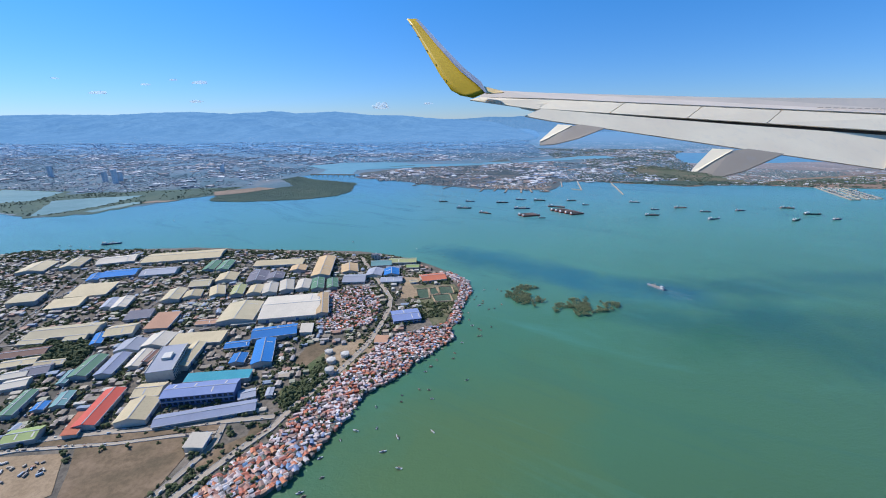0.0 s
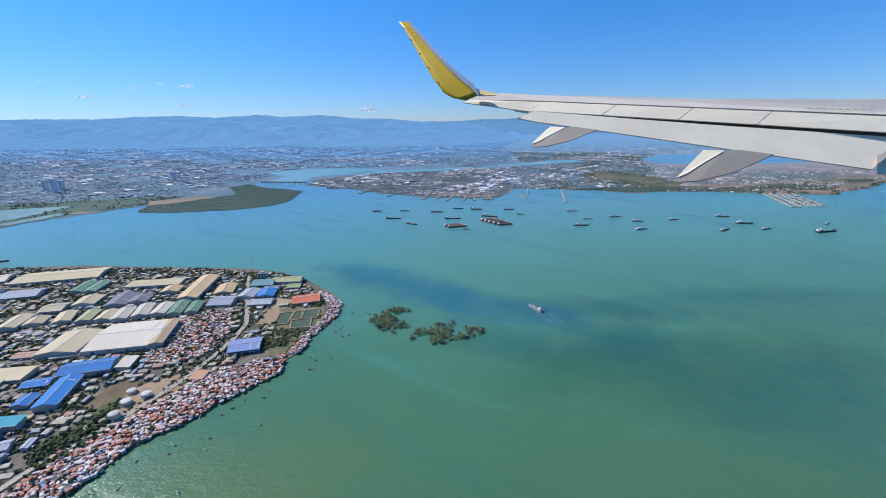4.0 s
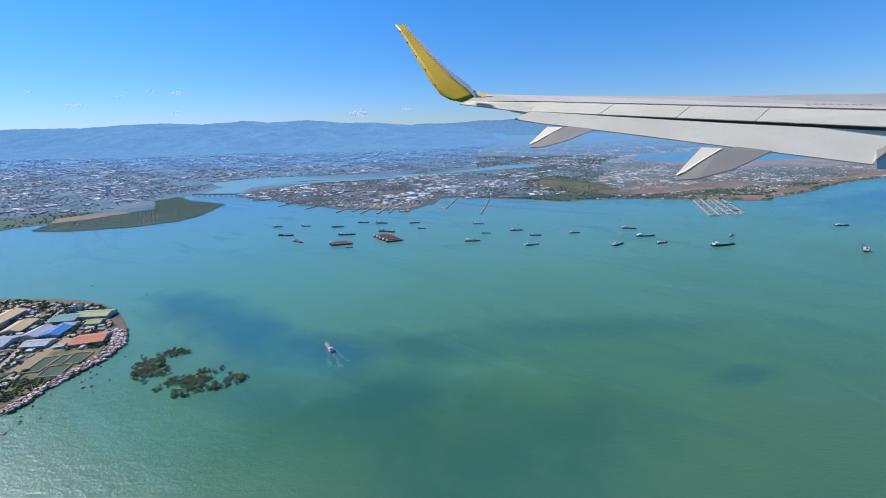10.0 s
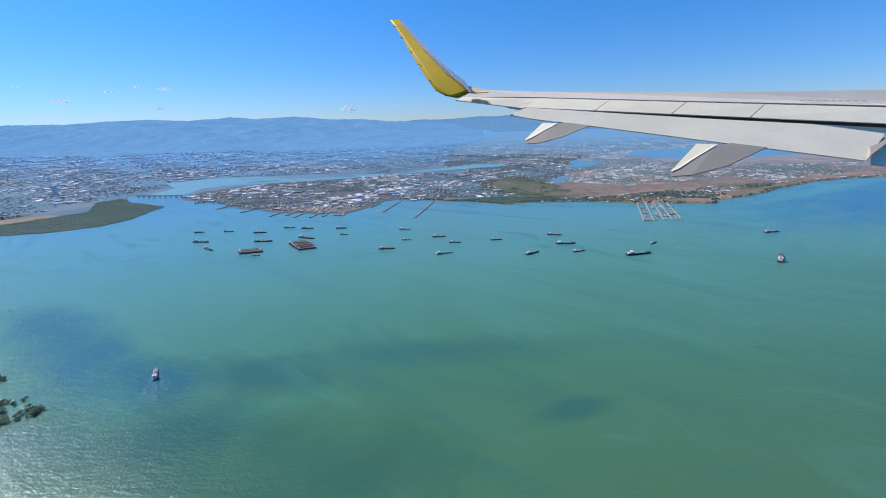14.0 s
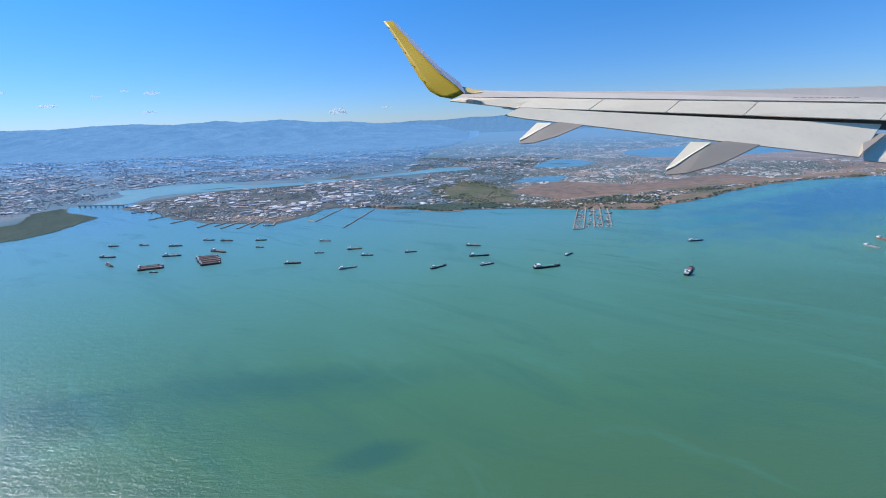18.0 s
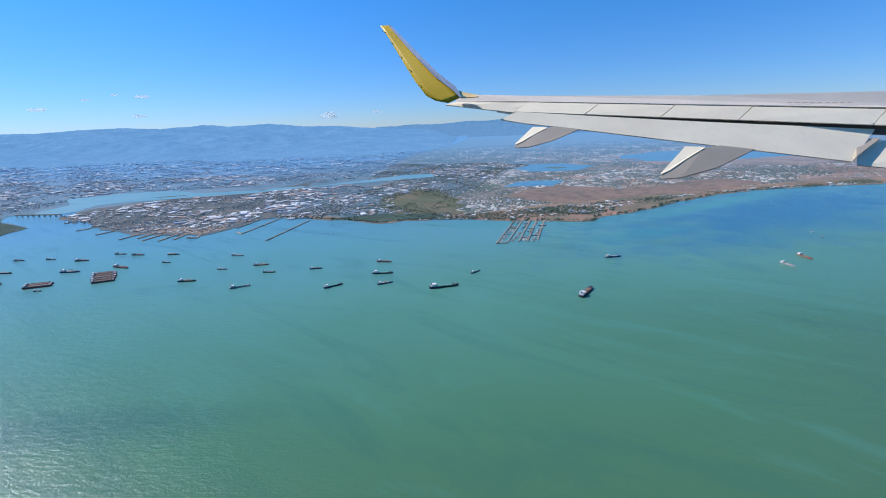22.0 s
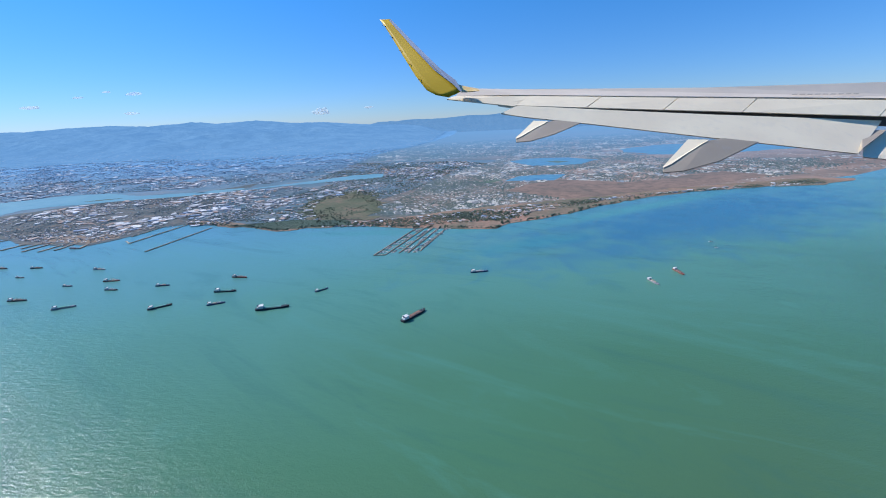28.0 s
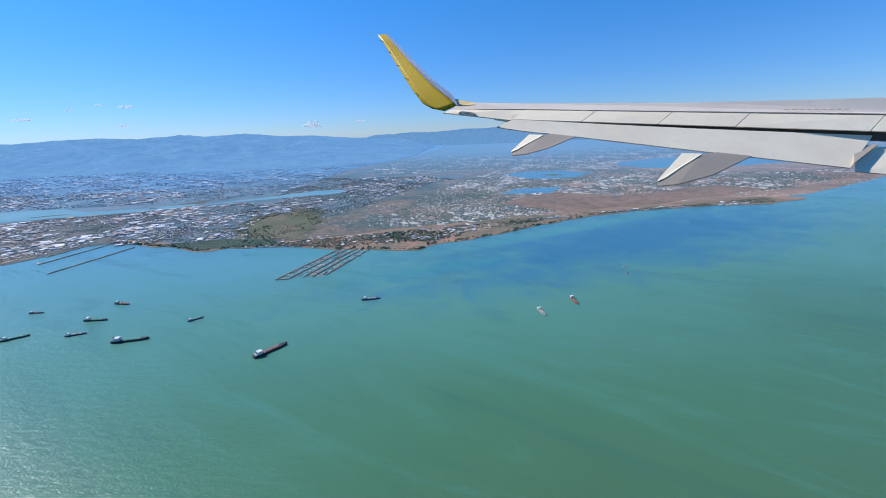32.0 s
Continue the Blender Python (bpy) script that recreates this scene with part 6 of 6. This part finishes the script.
cargo_ship(28.2, 216.9, 5.7, -3)
cargo_ship(34.1, 200.5, 7.6, -16, "red", "rust", 3, 0, REDD)
for bx, by, bl in ((33.7, 193.2, 7.5), (35.3, 191.4, 7.5), (36.9, 189.4, 7.8), (38.6, 187.2, 7.2), (40.3, 185.0, 6.8)):
    barge(bx, by, bl, 24)
cargo_ship(43.9, 216.6, 4.8, 5)
cargo_ship(48.6, 205.8, 3.5, -3, "black", "grey", 2, 0, GREY)
cargo_ship(71.2, 184.3, 6.0, 5, "black", "rust", 2, 2)
cargo_ship(73.4, 213.4, 5.1, -3, "grey", "tan", 3, 1, "pale grey cargo ship at anchor")
cargo_ship(76.8, 196.4, 3.7, -2, "navy", "grey", 2, 0, GREY)
cargo_ship(89.4, 200.7, 5.6, 7, "red", "tan", 3, 2, REDD)
cargo_ship(96.4, 192.3, 4.6, -2, "black", "grey", 2, 1, GREY)
cargo_ship(93.1, 178.3, 6.2, 25, "grey", "green", 3, 0, "grey tanker at anchor with a green deck")
cargo_ship(112.3, 195.4, 4.5, 8, "navy", "rust", 2, 1)
cargo_ship(124.1, 178.0, 6.2, 37, "black", "green", 3, 0, GREEN)
cargo_ship(135.8, 202.1, 5.7, -8, "red", "rust", 3, 1, REDD)
cargo_ship(137.8, 189.5, 7.0, 4, "black", "green", 4, 0, GREEN)
cargo_ship(140.4, 179.9, 5.0, 23, "navy", "tan", 2, 1, "dark blue cargo ship at anchor with tan hatches")
cargo_ship(159.5, 176.3, 9.1, 15, "black", "green", 5, 0, "long dark tanker at anchor with a pale green deck")
cargo_ship(169.4, 189.4, 4.3, 44, "navy", "green", 2, 0, GREEN)
cargo_ship(219.0, 203.3, 5.9, 10, "navy", "grey", 3, 1, GREY)
cargo_ship(201.2, 170.4, 8.9, 55, "black", "rust", 3, 0)
cargo_ship(271.1, 191.8, 5.2, -75, "grey", "tan", 2, 1, "white and grey coaster under way")
cargo_ship(282.0, 199.8, 5.8, -82, "red", "rust", 3, 0, REDD)
cargo_ship(42.4, 101.5, 4.6, 125, "grey", "tan", 3, 1, "grey and white coaster under way past the islets")
cargo_ship(-126.4, 129.2, 5.9, 24, "navy", "grey", 3, 1, GREY)


def wake(x, y, L, turn):
    """Broken foam spreading behind a vessel under way."""
    bm = bmesh.new()
    for s in (-1, 1):
        bm.faces.new([bm.verts.new(q) for q in ((L * .45, s * L * .02, .03), (L * .45, s * L * .1, .03), (-L * 1.6, s * L * .5, .03), (-L * 1.6, s * L * .3, .03))])
    bm.faces.new([bm.verts.new(q) for q in ((-L * .5, -L * .07, .035), (-L * .5, L * .07, .035), (-L * 2.0, L * .12, .035), (-L * 2.0, -L * .12, .035))])
    ob = part("wake", bm, FOAM)
    ob.matrix_basis = pose(x, y, 0, 0, 0, turn)
    tagged(ob, "white broken foam behind a vessel", "wake", kind="stuff")


wake(42.4, 101.5, 4.6, 125)
wake(308, 232, 2.5, 10)
wake(306, 224, 2.5, 10)


def small_boat(x, y, L, turn, label="small pale fishing boat with outriggers"):
    ob = thing("fishing_boat", pose(x, y, 0, 0, 0, turn), label, "boat", "fishing boats")
    part("hull", hull_mesh(L, L * .16, .12, .3), HUT_WALL if "moored off" in label else SHIP_WHITE, ob)
    part("cabin", soft_box(-L * .2, L * .1, -L * .06, L * .06, .12, .26, .02), HUT_WALL, ob)
    for s in (-1, 1):
        bm = bmesh.new()
        rod(bm, (-L * .3, s * L * .3, .03), (L * .3, s * L * .3, .03), .02, 5)
        rod(bm, (-L * .12, 0, .14), (-L * .12, s * L * .3, .04), .012, 4)
        rod(bm, (L * .14, 0, .14), (L * .14, s * L * .3, .04), .012, 4)
        part("outrigger", bm, BARK, ob)


r = random.Random(5)
for bx, by in ((-6.2, 47.1), (-9.5, 40.5), (-16.5, 46.4), (-13.8, 47.1), (-10.7, 45.7), (-12.0, 43.0), (-19.5, 41.3), (-12.0, 60.3), (-2.1, 59.2), (-7.1, 54.0), (-19.9, 36.1), (-143.5, 126.8), (-138.7, 126.1),
               (-136.7, 127.2), (-131.0, 125.5), (-129.9, 164.7), (-44.0, 136.8), (-21.1, 130.2), (-3.5, 71), (-1.8, 78), (-0.5, 88), (0.6, 97), (-9, 61), (-15, 51.5), (-18, 44.5), (66, 240), (184, 238), (188, 233)):
    small_boat(bx, by, r.uniform(.5, .95), r.uniform(0, 180))
for k in range(30):
    s = r.random()
    ax, ay = -22 + 19 * s, 37 + 62 * s
    small_boat(ax + r.uniform(2.2, 9) + (2 if s > .6 else 0), ay + r.uniform(-3, 3), r.uniform(.35, .7), r.uniform(0, 180), "small weathered boat moored off the huts")
for bx, by in ((308, 232), (306, 224)):
    small_boat(bx, by, 1.6, 10, "white speedboat under way")

# ---------------------------------------------------------------- jetties, harbour, bridge


def jetty(a, b, width, label="long stone jetty reaching out from the shore"):
    ob = thing("jetty", Matrix(), label, "jetty", "jetties")
    width *= 0.7
    a, b = Vector((*a, 0)), Vector((*b, 0))
    way = (b - a).normalized()
    turn = math.degrees(math.atan2(way.y, way.x))
    L = (b - a).length
    bm = bmesh.new()
    r = random.Random(int(L * 10))
    rows = []
    for k in range(int(L / 1.5) + 2):
        u = min(L, k * 1.5)
        rows.append([bm.verts.new((u, s * (width * f + r.uniform(-.12, .12)), z)) for s, f, z in ((-1, .8, -.6), (-1, .45, .3), (1, .45, .3), (1, .8, -.6))])
    for p, q in zip(rows, rows[1:]):
        for i in range(3):
            bm.faces.new((p[i], p[i + 1], q[i + 1], q[i]))
    bm.faces.new(rows[-1])
    bmesh.ops.recalc_face_normals(bm, faces=bm.faces[:])
    ob.matrix_basis = pose(a.x, a.y, 0, 0, 0, turn)
    part("bank", bm, LOT if "earth" in label else ROAD, ob)
    part("track", boxes((0, L - .3, -width * .25, width * .25, .28, .36)), ROAD, ob)
    return ob


jetty((61, 287), (56, 250), 1.0)
jetty((56, 250), (51, 254), 0.8, "short return arm of the stone jetty")
jetty((80, 277), (74.8, 235.6), 1.0)
jetty((50, 284), (47, 262), 0.7)
for a, b in (((190, 265), (178.5, 223.5)), ((194, 265), (183, 224)), ((198, 265), (188, 226)), ((201, 265), (191.5, 226)), ((204.5, 264), (196, 228)), ((178.5, 223.5), (183, 224))):
    jetty(a, b, 0.75, "stone mole of the small-craft harbour")
r = random.Random(9)
for k in range(26):
    s, lane = r.random(), r.choice((180.7, 185.6, 189.9, 193.8))
    cargo_ship(lane + s * 10.5 + r.uniform(-.3, .3), 227 + s * 34, r.uniform(2.2, 3.8), r.choice((75, 165)) + r.uniform(-10, 10), r.choice(("navy", "grey", "green")), r.choice(("grey", "tan")), 1, 0, "small blue and white ferry moored in the harbour")
for k in range(90):
    s, lane = r.random(), r.choice((180.7, 185.6, 189.9, 193.8))
    small_boat(lane + (1 - s) * 0 + s * 11.2 + r.uniform(-.5, .5), 227 + s * 36, r.uniform(1.6, 2.8), r.choice((75, 165)) + r.uniform(-12, 12), "small blue and white vessel moored in the harbour")
for a, b in (((0, 254), (-2, 243)), ((8, 255), (6, 245)), ((14, 254), (12, 240)), ((22, 254), (21, 239)), ((27, 253), (27, 241)), ((35, 250), (37, 243)), ((-20, 262), (-24, 254)), ((-40, 272), (-44, 264))):
    jetty(a, b, 1.5, "earth slipway and quay of the shipyard")
for k in range(44):
    s = r.random()
    cargo_ship(-75 + 112 * s + r.uniform(-2, 2), 291 - 46 * s + r.uniform(-3.5, .5), r.uniform(2.5, 4.5), -20 + r.uniform(-30, 30), r.choice(("black", "navy", "grey", "red")), r.choice(("rust", "grey", "tan")), 2, 0,
               "laid-up vessel berthed along the shipyard shore")
bridge = thing("bridge", Matrix(), "low concrete road bridge over the inlet mouth", "bridge")
bm = bmesh.new()
rod(bm, (-128, 309, 1.4), (-94, 307, 1.4), .5, 6)
part("deck", bm, ROAD, bridge)
for k in range(9):
    bm = bmesh.new()
    rod(bm, (-127 + k * 4.1, 309 - k * .24, -.5), (-127 + k * 4.1, 309 - k * .24, 1.2), .4, 8)
    part("pier", bm, WALL, bridge)


def chimney(x, y, h):
    ob = thing("tower", pose(x, y, 0.12), "pale concrete tower rising from the city", "tower")
    part("shaft", soft_box(-1.2, 1.2, -1.2, 1.2, 0, h, .1), HAZY_WALL, ob)
    part("crown", soft_box(-1.5, 1.5, -1.5, 1.5, h, h + .6, .1), HAZY_WALL, ob)
    for k in range(6):
        part("window", boxes((-1.0, 1.0, -1.23, -1.15, h * (k + .4) / 6, h * (k + .7) / 6)), HAZY_GLASS, ob)


for bx, by, bh in ((-248, 268, 9), (-262, 275, 7), (-255, 280, 6), (-330, 300, 8), (-210, 330, 6)):
    chimney(bx, by, bh)

# ---------------------------------------------------------------- clouds
for cx, cy, cz, cs in ((-2018, 2200, 186, 44), (-1746, 2200, 223, 26), (-1588, 2200, 242, 22), (-1447, 2200, 226, 40), (-1483, 2200, 136, 36), (-512, 2200, 95, 46), (-279, 2200, 111, 26), (-2244, 2200, 262, 20)):
    bm = bmesh.new()
    r = random.Random(int(cs * 7))
    bmesh.ops.create_icosphere(bm, subdivisions=5, radius=cs)
    seed = Vector((r.uniform(0, 90), r.uniform(0, 90), 0))
    for v in bm.verts:
        n = v.co.normalized()
        v.co = n * cs * (0.66 + 0.32 * noise.fractal(n * 1.5 + seed, 1.0, 2.0, 4))
        v.co.x *= 1.25
        v.co.z *= (.75 if cs > 45 else .34) if v.co.z > 0 else .16
    for f in bm.faces:
        f.smooth = True
    ob = part("cloud", bm, CLOUD)
    ob.location = (cx, cy, cz)
    tagged(ob, "small white fair-weather cloud low over the hills", "cloud", "clouds", "structure")

# ---------------------------------------------------------------- aircraft wing
WING_AT, WING_STEP = 3950.0 / MODEL, 3950.0 / MODEL / 756.0
eye = stand(120.5, 38.6, 46.6, 4.6, -16.85, -2.1)
wing = new("aircraft_wing")
wing.matrix_basis = eye @ Matrix.Translation((42 * WING_STEP, 285 * WING_STEP, -WING_AT)) @ Matrix.Scale(WING_STEP, 4)
tagged(wing, "white airliner wing with a yellow upswept winglet and flaps lowered", "aircraft wing")


def deep(u, v, w):
    """A point of the wing: side and up as seen from the cabin at the depth w."""
    s = 1 - w / 756.0
    return (42 + u) * s - 42, (285 + v) * s - 285, w


def slab(name, corners, mat, label="", back=(0, -2.0, -8), bevel=0.0):
    """A panel of the wing: an outline of (side, up, depth), made solid to the back."""
    bm = bmesh.new()
    front = [bm.verts.new(deep(*c)) for c in corners]
    rear = [bm.verts.new(deep(*(Vector(c) + Vector(back)))) for c in corners]
    bm.faces.new(front)
    bm.faces.new(rear[::-1])
    for k in range(len(front)):
        j = (k + 1) % len(front)
        bm.faces.new((front[k], rear[k], rear[j], front[j]))
    bmesh.ops.recalc_face_normals(bm, faces=bm.faces[:])
    if bevel:
        bmesh.ops.bevel(bm, geom=bm.edges[:], offset=bevel, segments=2, affect="EDGES")
    return part(name, bm, mat, wing, label)


def strip(name, top, bottom, mat, label="", d_top=-10.0, d_low=0.0, back=(0, -1.5, -4)):
    """A panel between an upper and a lower edge, given from the tip inboard."""
    return slab(name, [(x, v, d_low) for x, v in bottom] + [(x, v, d_top) for x, v in top[::-1]], mat, label, back)


strip("wing_box", [(2, 0), (30, -5), (110, -7), (434, -7), (760, 0), (1000, 5)], [(-8, -18), (60, -17), (110, -17), (434, -24), (760, -29), (1000, -33)], WING_SKIN, "pale grey upper skin", -128, -98)
strip("wing_core", [(-4, -12), (110, -11), (434, -15), (1000, -22)], [(-6, -20), (100, -28), (434, -40), (1000, -58)], WING_WHITE, "", -131, -113)
strip("aileron", [(-10, -17.6), (104, -19.5)], [(-24, -23), (98, -37)], WING_WHITE, "", -97, -68)
strip("flap_track_cover", [(78, -18), (140, -18)], [(66, -35), (130, -46)], WING_WHITE, "", -100, -68.5)
for a, b in ((101, 225), (227, 361), (363, 500), (502, 742), (744, 1000)):
    ta, tb = -17.8 - .0206 * (a - 60), -17.8 - .0206 * (b - 60)
    la, lb = -34.5 - .0385 * (a - 84), -34.5 - .0385 * (b - 84)
    strip("spoiler", [(a + 22, ta - 0.3), (b + 22, tb - 0.3)], [(a - 4, la), (b - 4, lb)], WING_WHITE, "white spoiler panel", -97, -66)
# dark strip stands in for the shade inside the open flap slot
strip("gap_seal", [(96, -34), (1000, -66)], [(96, -43), (1000, -90)], WING_DARK, "dark strip for the shade in the flap slot", -86, -85)
edge_low = [(72, -49), (116, -56), (213, -67), (434, -94), (526, -105), (702, -126)]
edge_top = [(742, -68), (434, -54), (274, -45.5), (101, -35.5)]
slab("flap", [(u, v, -1.25 * (v + 40.3 + 0.122 * u)) for u, v in edge_low + edge_top], WING_WHITE, "white trailing-edge flap", (0, -1.5, -4))
strip("inner_flap", [(708, -86), (1000, -100)], [(710, -132), (1000, -160)], WING_WHITE, "white inboard flap", -70, -4)
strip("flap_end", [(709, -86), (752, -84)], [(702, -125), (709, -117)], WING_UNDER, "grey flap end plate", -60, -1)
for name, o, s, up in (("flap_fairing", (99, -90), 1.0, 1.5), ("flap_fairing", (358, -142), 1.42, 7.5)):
    # side gets a darker grey than the cap, painting in its shade
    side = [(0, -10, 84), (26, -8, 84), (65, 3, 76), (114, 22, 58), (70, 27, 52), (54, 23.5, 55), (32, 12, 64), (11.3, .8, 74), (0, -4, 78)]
    slab(name, [(o[0] + x * s + (up if x > 60 else 0), o[1] + v * s + up * max(0, min(1, v / 20)), w - 1) for x, v, w in side], WING_UNDER, "canoe-shaped flap fairing, side greyed as in shade", (0, -1, -9), 0.6)
    top = [(0, -4, 78), (0, -2.5, 74), (31, 25.5, 46), (57, 25, 51), (54.2, 23, 55), (32, 11.8, 64), (11.3, .6, 74)]
    slab("fairing_cap", [(o[0] + x * s, o[1] + v * s + .5 + up * max(0, min(1, v / 20)), w + 0.3) for x, v, w in top], WING_WHITE, "pale fairing tail", (0, -.5, -2))


def lean(u, v):
    """Depth of the winglet, which faces up and inboard and flattens into the wing."""
    return 0.42 * u - 0.36 * (max(v, 25) + 0.12 * (min(v, 25) - 25)) + 9


bm = bmesh.new()
rims = []
for (a, b), (c, d) in (((-141, 118), (-122, 118.5)), ((-133, 106.5), (-112, 106)), ((-125, 95), (-104, 96)), ((-103, 58), (-72, 61)), ((-79, 19), (-43, 31)), ((-59, -7), (-12, 7)), ((-42, -16), (-3, -3)), ((-20, -20), (2, -10))):
    rims.append([bm.verts.new(deep(a + (c - a) * s, b + (d - b) * s, lean(a + (c - a) * s, b + (d - b) * s) + h)) for h, row in ((0, (0, .25, .5, .75, 1)), (-4, (1, .5, 0))) for s in row])
for p, q in zip(rims, rims[1:]):
    for k in range(8):
        bm.faces.new((p[k], p[(k + 1) % 8], q[(k + 1) % 8], q[k])).smooth = k < 4
bm.faces.new(rims[0])
bm.faces.new(rims[-1][::-1])
bmesh.ops.recalc_face_normals(bm, faces=bm.faces[:])
part("winglet", bm, WING_YELLOW, wing, "yellow curved winglet")
slab("winglet_edge", [(u, v, lean(u, v) + 2.5) for u, v in ((-125, 116.5), (-86, 71.5), (-45, 28), (-12, 3), (1, -10), (4, -9), (-7, 10), (-37, 33), (-78, 73.5), (-121, 118))], WING_EDGE,
     "blue-grey winglet leading edge", (0, 0, -1.5))
strip("winglet_root", [(-6, 3), (20, -3), (32, -6)], [(2, -10), (12, -10), (34, -8)], WING_CREAM, "pale yellow root fillet", -60, 1)
for k, (u, v) in enumerate(((-131, 106), (-117.5, 86), (-101.5, 62), (-86, 38), (-68, 11), (6, -23), (18, -24.5), (30, -26))):
    bm = bmesh.new()
    rod(bm, deep(u, v, lean(u, v) if k < 5 else -66), deep(u - (6 if k < 5 else -2), v + (1.5 if k < 5 else -2.5), lean(u, v) if k < 5 else -65), .5, 5, .25)
    part("static_wick", bm, WING_DARK, wing)
for k in range(9):
    strip("marking", [(586 + k * 13.5, -19.6), (595 + k * 13.5, -19.6)], [(584 + k * 13.5, -20.9), (593 + k * 13.5, -20.9)], WING_UNDER, "unreadable grey lettering", -105.5, -103.8, (0, -.2, -.3))

# ---------------------------------------------------------------- size of the whole
for ob in list(scene.objects):
    if ob.parent is None and ob.type in ("MESH", "EMPTY"):
        ob.matrix_basis = Matrix.Scale(MODEL, 4) @ ob.matrix_basis
